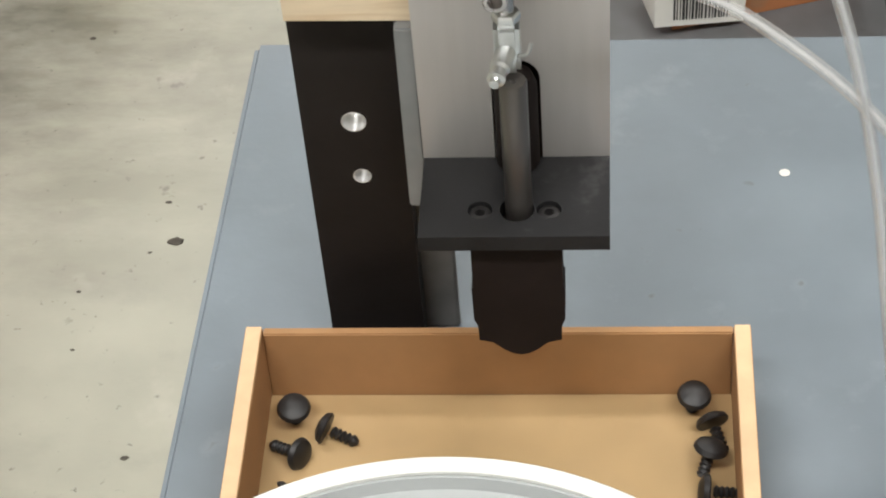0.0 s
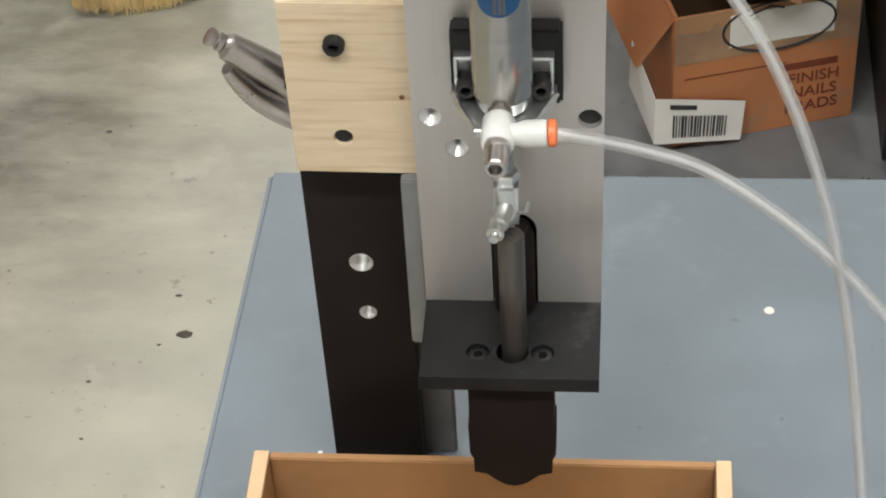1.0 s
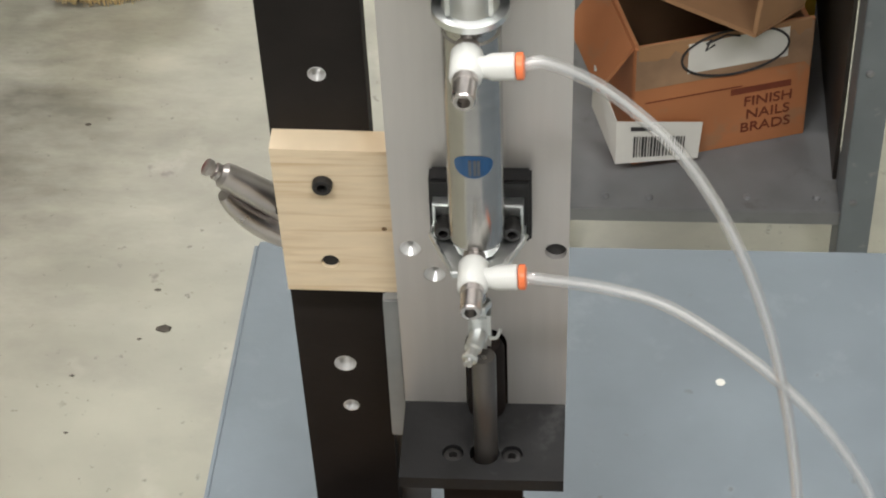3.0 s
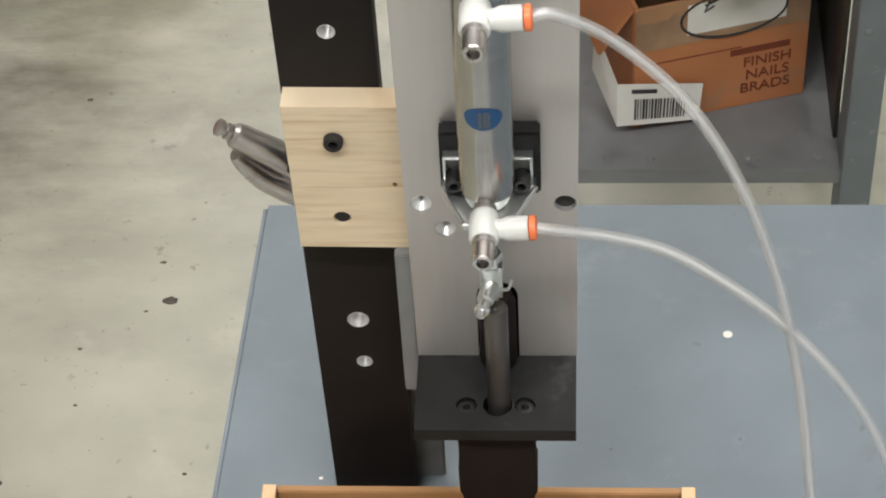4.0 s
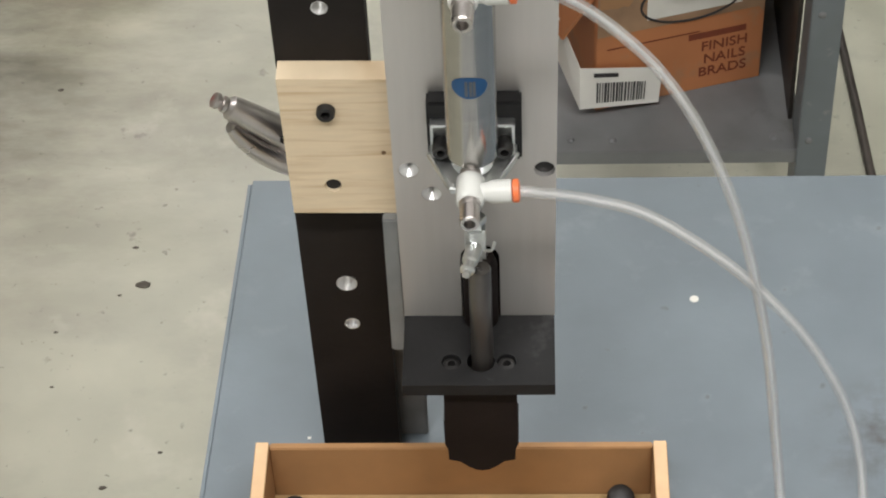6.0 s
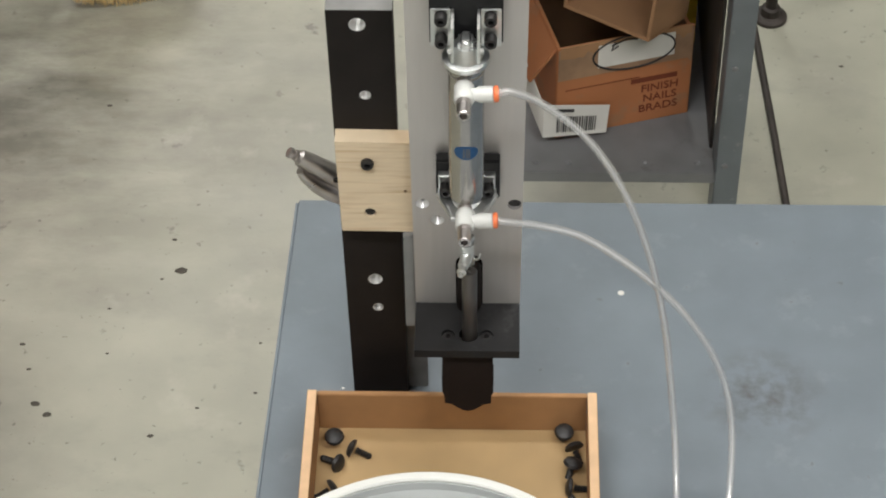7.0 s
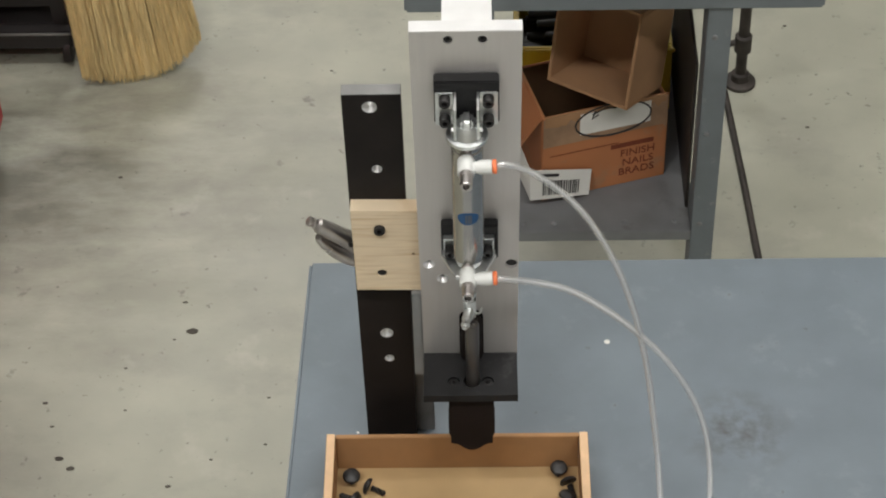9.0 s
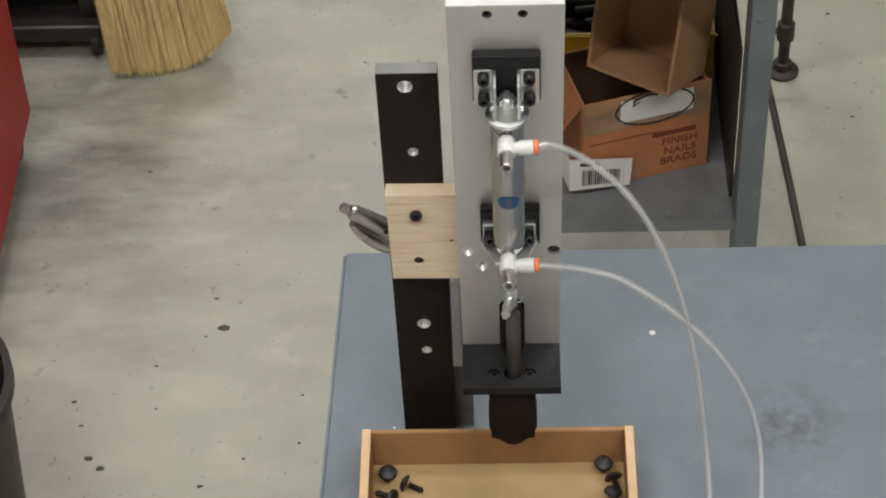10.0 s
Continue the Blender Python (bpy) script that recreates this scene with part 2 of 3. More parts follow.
def rod(p0, p1, r, seg=16, bm=None, bev=0.0):
    d = Vector(p1) - Vector(p0)
    n = d.length
    prof = [(r - bev, 0), (r, bev), (r, n - bev), (r - bev, n)] if bev else [(r, 0), (r, n)]
    return turned(prof, p0, d, seg, bm)


def glide(pts, n):
    """Points along a Catmull-Rom curve."""
    p = [Vector(q) for q in pts]
    p = [2 * p[0] - p[1]] + p + [2 * p[-1] - p[-2]]
    out = []
    for i in range(1, len(p) - 2):
        for k in range(n):
            t = k / n
            a, b, c, d = p[i - 1 : i + 3]
            out.append(0.5 * (2 * b + (c - a) * t + (2 * a - 5 * b + 4 * c - d) * t * t + (3 * b - 3 * c + d - a) * t**3))
    return out + [p[-2]]


def pipe(pts, radii, seg=12, bm=None, inner=None, flat=1.0):
    """A round bar swept along points, with one radius or one for each; inner: the hollow of a hose."""
    bm = bm or bmesh.new()
    if not isinstance(radii, (list, tuple)):
        radii = [radii] * len(pts)
    pts = [Vector(q) for q in pts]
    side = Vector((0.13, 0.95, 0.2))

    def sweep(rs):
        rings = []
        for i, q in enumerate(pts):
            d = (pts[min(i + 1, len(pts) - 1)] - pts[max(i - 1, 0)]).normalized()
            u = (side - d * side.dot(d)).normalized()
            w = d.cross(u)
            rings.append([bm.verts.new(q + rs[i] * (u * math.cos(2 * math.pi * k / seg) + flat * w * math.sin(2 * math.pi * k / seg))) for k in range(seg)])
        for a, b in zip(rings, rings[1:]):
            for k in range(seg):
                bm.faces.new((a[k], a[(k + 1) % seg], b[(k + 1) % seg], b[k]))
        return rings

    out = sweep(radii)
    if inner:
        inn = sweep([inner] * len(pts))
        for e in (0, -1):
            for k in range(seg):
                bm.faces.new((out[e][k], out[e][(k + 1) % seg], inn[e][(k + 1) % seg], inn[e][k]))
    else:
        bm.faces.new(out[0])
        bm.faces.new(out[-1])
    return bm


def sheet(outline, holes, near, far, axis="y", seg=24):
    """A plate with real holes: outline of (a, b) points, holes of (a, b, radius near, radius far), between two planes across the axis."""
    bm = bmesh.new()
    put = {"y": lambda a, b, c: (a, c, b), "z": lambda a, b, c: (a, b, c), "x": lambda a, b, c: (c, a, b)}[axis]
    loops = [[[bm.verts.new(put(a, b, c)) for a, b in outline] for c in (near, far)]]
    for a, b, r0, r1 in holes:
        loops.append([[bm.verts.new(put(a + r * math.cos(2 * math.pi * k / seg), b + r * math.sin(2 * math.pi * k / seg), c)) for k in range(seg)] for c, r in ((near, r0), (far, r1))])
    for level in (0, 1):
        edges = []
        for lp in loops:
            ring = lp[level]
            edges += [bm.edges.new((ring[k], ring[(k + 1) % len(ring)])) for k in range(len(ring))]
        bmesh.ops.triangle_fill(bm, use_beauty=True, use_dissolve=False, edges=edges)
    for n_, f_ in loops:
        for k in range(len(n_)):
            bm.faces.new((n_[k], n_[(k + 1) % len(n_)], f_[(k + 1) % len(n_)], f_[k]))
    return bm


def cap_screw(at, axis, r, h, parent, name="cap_screw"):
    """A socket head cap screw: knurled head with a six-sided recess."""
    s = 0.52
    bm = turned([(r, 0), (r, h * 0.9), (r * 0.92, h), (r * s, h), (r * s * 0.9, h * 0.45)], at, axis, 18)
    return part(name, bm, SCREW, parent, "black socket head cap screw", smooth=True)


# ---- the room ----
X0, X1, Y0, Y1 = -42.0, 42.0, -30.0, 48.0
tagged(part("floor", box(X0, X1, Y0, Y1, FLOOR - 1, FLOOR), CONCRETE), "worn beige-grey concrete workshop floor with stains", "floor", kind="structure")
tagged(part("ceiling", box(X0, X1, Y0, Y1, CEIL, CEIL + 1), CEILM), "plain white workshop ceiling", "ceiling", kind="structure")
for nm, b in (("wall_north", (X0, X1, Y1, Y1 + 2)), ("wall_south", (X0, X1, Y0 - 2, Y0)), ("wall_west", (X0 - 2, X0, Y0, Y1)), ("wall_east", (X1, X1 + 2, Y0, Y1))):
    tagged(part(nm, box(*b, FLOOR, CEIL), WALL), "plain painted workshop wall", "wall", kind="structure")


def ceiling_light(x, y, watts):
    e = thing("ceiling_light", x, y, CEIL, "white fluorescent fixture hung under the ceiling", "ceiling light", "ceiling lights")
    frame_ob = part("frame", box(x - 6.2, x + 6.2, y - 1.6, y + 1.6, CEIL - 0.5, CEIL - 0.004, 0.05), STEELW, e)
    part("diffuser", box(x - 6, x + 6, y - 1.4, y + 1.4, CEIL - 0.62, CEIL - 0.504, 0.03), LAMP, frame_ob)
    lamp = bpy.data.lights.new("tube_light", "AREA")
    lamp.shape, lamp.size, lamp.size_y, lamp.energy, lamp.color = "RECTANGLE", 12 * DM, 2.8 * DM, watts, (1.0, 0.98, 0.965)
    ob = new("tube_light", lamp)
    ob.location = (x * DM, y * DM, (CEIL - 0.66) * DM)


for lx, ly, watts in ((-8, -13, 44), (9, -13, 44), (-8, 9, 20), (9, 9, 20), (-5.5, 42, 46)):
    ceiling_light(lx, ly, watts)

# ---- the work table ----
table = thing("work_table", 3.0, -1.4, FLOOR, "blue-grey painted steel work table with scuffed top", "table")
bm = box(-1.62, 9.0, -5.2, 2.48, TOP - 0.3, TOP, 0.035, 3)
for v in bm.verts:  # the long side runs slightly out of square
    v.co.x += 0.028 * (v.co.y + 1.0) * (1 if v.co.x < 0 else 0)
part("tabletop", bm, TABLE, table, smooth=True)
for lx in (-1.2, 8.6):
    for ly in (-4.8, 1.85):
        part("leg", box(lx - 0.25, lx + 0.25, ly - 0.25, ly + 0.25, FLOOR, TOP - 0.304, 0.03), POST, table)

# ---- the punch rig: upright, block, plate and its air cylinder ----
rig = thing("steel_upright", -0.7, 0.3, 0, "black flat steel upright bar with drilled holes standing on the table", "steel bar")
bx0, bx1 = -0.90, -0.476
HOLES = ((-0.735, 3.80, 0.056), (-0.702, 3.165, 0.04), (-0.693, 1.31, 0.054), (-0.682, 1.0, 0.04))
part("bar", sheet([(bx0, TOP), (bx1, TOP), (bx1 - 0.02, 3.92), (bx0 - 0.045, 3.92)], [(x, z, r, r) for x, z, r in HOLES], 0.245, 0.365), BLACK_STEEL, rig)
part("sawn_end", box(bx0 - 0.043, bx1 - 0.022, 0.247, 0.363, 3.921, 3.926), GALV, rig, "bare sawn top end")
for hx, hz, hr in HOLES:
    bm = bmesh.new()
    ring = [[bm.verts.new((hx + q * math.cos(2 * math.pi * k / 24), y, hz + q * math.sin(2 * math.pi * k / 24))) for k in range(24)] for q, y in ((hr, 0.243), (hr - 0.003, 0.243), (hr - 0.003, 0.366), (hr, 0.366))]
    for a, b in zip(ring, ring[1:] + ring[:1]):
        for k in range(24):
            bm.faces.new((a[k], a[(k + 1) % 24], b[(k + 1) % 24], b[k]))
    part("drilled_hole", bm, ALU_LIT, rig, "bare bright metal inside a drilled hole", smooth=True)
backing = thing("backing_strip", -0.6, 0.4, 0, "pale grey strip beside the black upright, with a strip standing in for its shadow", "steel strip")
part("strip", box(-0.466, -0.386, 0.06, 0.12, 0.99, 1.955, 0.008), mat("pale_grey_strip", (0.27, 0.28, 0.285), 0.55, 0.2, var=0.2, scale=30), backing, "pale grey side strip")
# added grey strip in place of the shadow beside the upright
part("shadow_strip", box(-0.53, -0.325, 0.37, 0.43, TOP, 1.9, 0.01), GALV, backing)

block = thing("pine_block", -0.64, 0.15, 2.0, "pale pine wood block bolted to the front of the upright", "wood block")
part("block", sheet([(-0.905, 1.965), (-0.386, 1.958), (-0.386, 2.84), (-0.922, 2.848)], [(-0.70, 2.645, 0.047, 0.047), (-0.697, 2.152, 0.042, 0.036)], 0.11, 0.242), PINE, block)
# black fill gives the lower hole its shade; no fastener sits there
part("hole_shade", rod((-0.697, 0.125, 2.152), (-0.697, 0.22, 2.152), 0.0365), SCREW, block, "dark fill for the shaded hole in the wood")
cap_screw((-0.70, 0.145, 2.645), (0, -1, 0), 0.045, 0.07, block)
part("knot", turned([(0.012, 0), (0.012, 0.002), (0.004, 0.003)], (-0.44, 0.11, 2.37), (0, -1, 0), 10), mat("knot_brown", (0.16, 0.09, 0.04), 0.7), block, "small brown knot")

slide = thing("punch_head", 0, 0, 1.25, "grey aluminium back plate with black foot and punch", "punch")
cx, hw = 0.01, 0.098
arc = [(cx + hw * math.cos(a), 1.745 + hw * math.sin(a)) for a in [math.pi * k / 14 for k in range(15)]]
plate_out = [(-0.381, 1.25), (cx - hw, 1.25)] + arc[::-1] + [(cx + hw, 1.25), (0.381, 1.25), (0.41, 4.72), (-0.41, 4.72)]
csk = [(-0.316, 2.358, 0.05, 0.03), (0.333, 2.356, 0.05, 0.05), (-0.212, 2.196, 0.05, 0.028)]
tops = [(-0.128, 4.648, 0.036, 0.036), (0.12, 4.648, 0.036, 0.036)]
part("back_plate", sheet(plate_out, csk + tops, 0.0, 0.127), ALU, slide, "milled aluminium plate")
# pale cap: the light on the plate's upper face is painted
part("top_edge", box(-0.41, 0.41, 0.003, 0.124, 4.721, 4.728), ALU_LIT, slide)
for x, z, r, _ in tops:
    part("top_screw", turned([(0.034, 0), (0.034, 0.05), (0.017, 0.05), (0.016, 0.02)], (x, 0.06, z), (0, -1, 0), 14), SCREW, slide)
for x, z, *_ in csk[::2]:
    # paler cones carry the glints of the two left holes in their colour
    part("countersink", turned([(0.029, 0.0), (0.033, 0.05), (0.048, 0.088), (0.046, 0.089), (0.014, 0.05), (0.01, 0.01)], (x, 0.09, z), (0, -1, 0), 14), ALU_LIT, slide, "countersunk hole with its bright facets painted in")
foot_out = [(-0.381, -0.47), (0.381, -0.47), (0.381, -0.002), (-0.381, -0.002)]
part("foot_plate", sheet(foot_out, [(0.01, -0.312, 0.07, 0.07), (-0.138, -0.315, 0.05, 0.05), (0.138, -0.315, 0.05, 0.05)], 1.325, 1.25, "z"), BLACK_OX, slide, "black oxide steel foot plate")
for x in (-0.138, 0.138):
    part("foot_screw", turned([(0.046, 0), (0.046, 0.06), (0.038, 0.066), (0.02, 0.066), (0.018, 0.03)], (x, -0.315, 1.245), (0, 0, 1), 16), SCREW, slide, smooth=True)
# flat punch with shoulders and a blunt rounded nose
nose = [(0.172, 0.665), (0.115, 0.65), (0.07, 0.607), (0.035, 0.583), (0.0, 0.575)]
half = [(0.184, 1.248), (0.184, 0.98), (0.191, 0.97), (0.189, 0.79), (0.174, 0.75)] + nose
outline = [(0.004 + x, z) for x, z in half] + [(0.004 - x, z) for x, z in half[::-1][1:]]
part("punch", sheet(outline, [], -0.41, -0.29), RUBBER, slide, "dark flat punch with blunt tip")
# added disc that closes the view down through the rod hole
part("rod_hole_disc", turned([(0.08, 0), (0.08, 0.012)], (0.01, -0.312, 1.236), seg=24), RUBBER, slide, "dark disc closing the rod hole from below")
# added black fill darkens the right hole like the shade in it
part("hole_shade", rod((0.333, 0.03, 2.356), (0.333, 0.1, 2.356), 0.0495), SCREW, slide, "dark fill for the shaded hole in the plate")
part("guide_bushing", turned([(0.075, 1.326), (0.088, 1.34), (0.088, 1.74), (0.07, 1.79), (0.03, 1.81)], (0.01, -0.03, 0), seg=28), RUBBER, slide, "dark round guide bushing", smooth=True)
part("slot_back", box(-0.15, 0.17, 0.128, 0.16, 0.95, 1.95), RUBBER, slide, "dark guide behind the slot")

arm = thing("aluminium_arm", 0.01, 0.2, 4.5, "bright aluminium flat bar fixed behind the plate top", "metal bar")
# the arm's whiteness under the overhead light is in its colour
part("bar", box(-0.175, 0.19, 0.129, 2.2, 4.60, 4.70, 0.008), ALU_LIT, arm)

ax, ay = 0.0, -0.23
cyl = thing("air_cylinder", ax, ay, 2.6, "small stainless air cylinder mounted upright on the plate", "air cylinder")
R = 0.12
part("barrel", turned([(R - 0.012, 2.69), (R, 2.70), (R, 3.83), (R - 0.008, 3.84), (R - 0.008, 3.86), (R, 3.87), (R, 3.90), (R - 0.02, 3.915)], (ax, ay, 0), seg=40), CHROME, cyl, smooth=True)
part("top_collar", turned([(0.12, 3.951), (0.155, 3.955), (0.155, 3.985), (0.115, 3.99), (0.10, 4.06), (0.08, 4.09)], (ax, ay, -0.035), seg=32), ZINC, cyl, "bright plated end collar", smooth=True)
part("eye", box(ax - 0.048, ax + 0.048, ay - 0.07, ay + 0.07, 4.0, 4.12, 0.025, 3), ZINC, cyl, smooth=True)
part("nose_cap", turned([(0.06, 2.62), (0.095, 2.625), (0.10, 2.64), (0.10, 2.688)], (ax, ay, 0), seg=32), ZINC, cyl, smooth=True)
part("piston_rod", rod((ax, ay, 2.2), (ax, ay, 2.63), 0.034, 18), CHROME, cyl, smooth=True)
# badge: a blue oval lying on the barrel
bm = bmesh.new()
grid = {}
N = 16
for i in range(-N, N + 1):
    a = i / N
    h = 0.062 * math.sqrt(max(0, 1 - a * a))
    for s in (-1, 1):
        th = -math.pi / 2 + a * 0.72
        grid[i, s] = bm.verts.new((ax + (R + 0.0015) * math.cos(th), ay + (R + 0.0015) * math.sin(th), 3.19 + s * max(h, 0.001)))
for i in range(-N, N):
    bm.faces.new((grid[i, -1], grid[i + 1, -1], grid[i + 1, 1], grid[i, 1]))
badge = part("badge", bm, BLUE, cyl, "blue oval badge")
for k in (-0.014, 0.006, 0.022):
    part("badge_bar", box(ax + k - 0.006, ax + k + 0.006, ay - R - 0.006, ay - R - 0.001, 3.145, 3.23), BADGE_GREY, badge)

# upper bracket
ub = thing("upper_bracket", ax, -0.1, 3.9, "black spacer block with two plated angle brackets and screws", "bracket")
part("spacer", box(-0.238, 0.241, -0.12, -0.003, 3.95, 4.352, 0.012), BLACK_OX, ub)
for s in (-1, 1):
    c = ax + s * 0.075
    part("angle_bracket", box(*sorted((c, c + s * 0.018)), -0.33, -0.121, 3.96, 4.265, 0.006), ZINC, ub, "plated angle bracket")
    part("flange", box(*sorted((c + s * 0.023, c + s * 0.155)), -0.14, -0.121, 3.95, 4.265, 0.006), ZINC, ub, "plated flange")
    for z in (4.215, 4.03):
        cap_screw((c + s * 0.085, -0.141, z), (0, -1, 0), 0.042, 0.075, ub)
part("pin", rod((ax - 0.115, ay - 0.03, 4.02), (ax + 0.115, ay - 0.03, 4.02), 0.02), ZINC, ub, smooth=True)

# lower bracket
lb = thing("lower_bracket", ax, -0.1, 2.5, "black spacer block with a plated foot bracket under the cylinder", "bracket")
part("spacer", box(-0.213, 0.228, -0.10, -0.003, 2.51, 2.875, 0.012), BLACK_OX, lb)
for s in (-1, 1):
    x0, x1 = sorted((ax + s * 0.10, ax + s * 0.195))
    part("ear", sheet([(x0, 2.56), (x1, 2.56), (x1, 2.78), (x0, 2.78)], [], -0.122, -0.101), ZINC, lb, "plated ear")
    for w in (x0, x1 - 0.012):
        part("ear_rib", box(w, w + 0.012, -0.16, -0.123, 2.56, 2.79, 0.005), ZINC, lb)
    part("ear_top", box(x0, x1, -0.16, -0.123, 2.775, 2.79, 0.004), ZINC, lb)
    cap_screw(((x0 + x1) / 2, -0.123, 2.66), (0, -1, 0), 0.04, 0.085, lb)
trap = [(ax - 0.205, -0.101), (ax - 0.205, -0.18), (ax - 0.10, -0.40), (ax + 0.10, -0.40), (ax + 0.205, -0.18), (ax + 0.205, -0.101)]
part("foot_bracket", sheet(trap, [(ax, ay, 0.06, 0.06)], 2.615, 2.59, "z"), ZINC, lb, "plated tapered foot bracket")
part("foot_lip", pipe([(ax - 0.205, -0.16, 2.61), (ax - 0.20, -0.185, 2.62), (ax - 0.10, -0.40, 2.62), (ax + 0.10, -0.40, 2.62), (ax + 0.20, -0.185, 2.62), (ax + 0.205, -0.16, 2.61)], 0.012, 8), ZINC, lb, smooth=True)

# clevis, its pin and the dark push rod
clv = thing("rod_clevis", ax, ay, 1.3, "plated rod clevis with pin above a dark push rod", "clevis")
part("lock_nut", turned([(0.052, 2.23), (0.056, 2.24), (0.056, 2.265), (0.05, 2.275)], (ax, ay, 0), seg=6), ZINC, clv)
fork = part("fork", box(ax - 0.05, ax + 0.05, ay - 0.055, ay + 0.055, 2.0, 2.23, 0.018, 2), ZINC, clv, smooth=True)
pin0, pd = Vector((ax - 0.005, ay - 0.05, 2.11)), Vector((-0.22, -1, -0.05)).normalized()
part("clevis_pin", turned([(0.04, 0), (0.04, 0.09), (0.028, 0.10), (0.028, 0.13), (0.036, 0.135), (0.036, 0.15), (0.02, 0.155), (0.02, 0.18)], pin0, pd, 18), ZINC, fork, "plated pin with groove", smooth=True)
part("retaining_clip", pipe(glide([pin0 + Vector((0.05, -0.03, 0.01)), pin0 + Vector((0.085, -0.05, 0.035)), pin0 + Vector((0.10, -0.03, 0.07))], 5), 0.008, 8), ZINC, fork, "small wire clip", smooth=True)
part("push_rod", turned([(0.05, 1.20), (0.055, 1.21), (0.055, 1.985), (0.05, 1.998)], (ax + 0.018, -0.305, 0), seg=24), ROD, clv, "dark ground steel rod", smooth=True)


def elbow(z):
    e = thing("tube_fitting", ax, -0.45, z, "white swivel tube fitting with nickel stud and orange collar", "tube fitting", "tube fittings")
    fx = ax - 0.008
    part("body", turned([(0.056, 0), (0.065, 0.012), (0.065, 0.145), (0.056, 0.158)], (fx, -0.375, z), (0, -1, 0), 24), WHITE_PL, e, smooth=True)
    d = Vector((1, 0, 0.06)).normalized()
    a0 = Vector((fx + 0.03, -0.46, z))
    outlet = part("outlet", turned([(0.044, 0), (0.044, 0.045), (0.054, 0.07), (0.055, 0.155), (0.05, 0.16)], a0, d, 22), WHITE_PL, e, smooth=True)
    part("collar", turned([(0.045, 0), (0.055, 0.006), (0.055, 0.03), (0.04, 0.036)], a0 + d * 0.161, d, 22), ORANGE, outlet, "orange release collar", smooth=True)
    part("stud", turned([(0.052, 0), (0.052, 0.025), (0.046, 0.03), (0.046, 0.125), (0.041, 0.131), (0.027, 0.131), (0.025, 0.08)], (fx, -0.534, z), (0, -1, 0), 20), NICKEL, e, "nickel plated hollow stud", smooth=True)
    part("thread", rod((fx, -0.33, z), (fx, -0.374, z), 0.05), NICKEL, e)
    return a0 + d * 0.18


out1 = elbow(3.82)
out2 = elbow(2.655)


def tubing(start, pts, label):
    run = glide([start] + pts, 10)
    ob = part("air_tube", pipe(run, 0.028, 18), CLEAR, None, smooth=True)
    # added milky core paints a bright streak down the middle of the tube
    part("glint_core", pipe(run, 0.0115, 10), TUBE_GLINT, ob, "whitish core standing in for the tube's white glints", smooth=True)
    return tagged(ob, label, "tube", "air tubes")


tubing(out1, [(0.30, -0.44, 3.83), (0.52, -0.34, 3.62), (0.77, -0.30, 3.33), (0.95, -0.30, 3.05), (1.10, -0.30, 2.72), (1.235, -0.30, 2.32), (1.34, -0.30, 1.90), (1.44, -0.31, 1.35), (1.51, -0.36, 0.80), (1.56, -0.50, 0.35), (1.57, -0.85, 0.08), (1.55, -1.5, TOP + 0.03), (1.45, -2.6, TOP + 0.03)], "clear flexible air tube arching down to the table")
tubing(out2, [(0.30, -0.44, 2.63), (0.52, -0.35, 2.50), (0.78, -0.30, 2.36), (1.03, -0.30, 2.17), (1.30, -0.30, 1.90), (1.58, -0.30, 1.53), (1.79, -0.31, 1.14), (1.92, -0.36, 0.78), (1.98, -0.50, 0.42), (1.96, -0.85, 0.08), (1.87, -1.4, TOP + 0.03), (1.60, -2.4, TOP + 0.03)], "clear flexible air tube looping wide down to the table")

# ---- locking pliers behind the upright ----
pl = thing("locking_pliers", -0.95, 0.45, 2.1, "chrome locking pliers gripping the upright from behind", "pliers")
tip, root = Vector((-1.29, 0.44, 2.43)), Vector((-0.84, 0.47, 2.08))
d = (root - tip).normalized()
part("adjusting_knob", turned([(0.03, 0), (0.042, 0.008), (0.042, 0.03), (0.03, 0.036), (0.028, 0.05), (0.042, 0.056), (0.042, 0.075), (0.03, 0.08)], tip, d, 16), NICKEL, pl, "knurled adjusting screw", smooth=True)
handle = part("handle", turned([(0.04, 0.08), (0.062, 0.10), (0.068, 0.16), (0.078, 0.38), (0.088, 0.56)], tip, d, 18), NICKEL, pl, smooth=True)
part("lever", pipe(glide([(-1.21, 0.40, 2.29), (-1.175, 0.41, 2.22), (-1.09, 0.42, 2.115), (-0.98, 0.43, 2.04), (-0.86, 0.44, 2.0)], 6), [0.04 + 0.0024 * min(k, 20) for k in range(25)], 12, flat=0.8), NICKEL, pl, "curved release lever", smooth=True)
part("jaw", box(-0.95, -0.70, 0.432, 0.56, 2.0, 2.2, 0.03), NICKEL, pl)
part("jaw_pad", box(-0.80, -0.70, 0.366, 0.431, 2.03, 2.13, 0.01), NICKEL, pl)
part("rivet", turned([(0.02, 0), (0.02, 0.012), (0.008, 0.014)], tip + d * 0.40 + Vector((0.02, -0.075, 0.02)), (0, -1, 0.1), 12), SCREW, handle)

# ---- open parts tray on the table ----
tray = thing("parts_tray", -0.1, -0.9, 0, "open tan chipboard parts tray with a few black fasteners", "tray")
tx0, tx1, ty0, ty1, th = -1.235, 0.985, -1.40, -0.03, TOP + 0.44
part("bottom", box(tx0 + 0.06, tx1 - 0.06, ty0 + 0.06, ty1 - 0.05, TOP, TOP + 0.03), MDF_FLOOR, tray)
part("back_wall", box(tx0 + 0.077, tx1 - 0.077, ty1 - 0.045, ty1, TOP, th - 0.015, 0.006), MDF, tray)
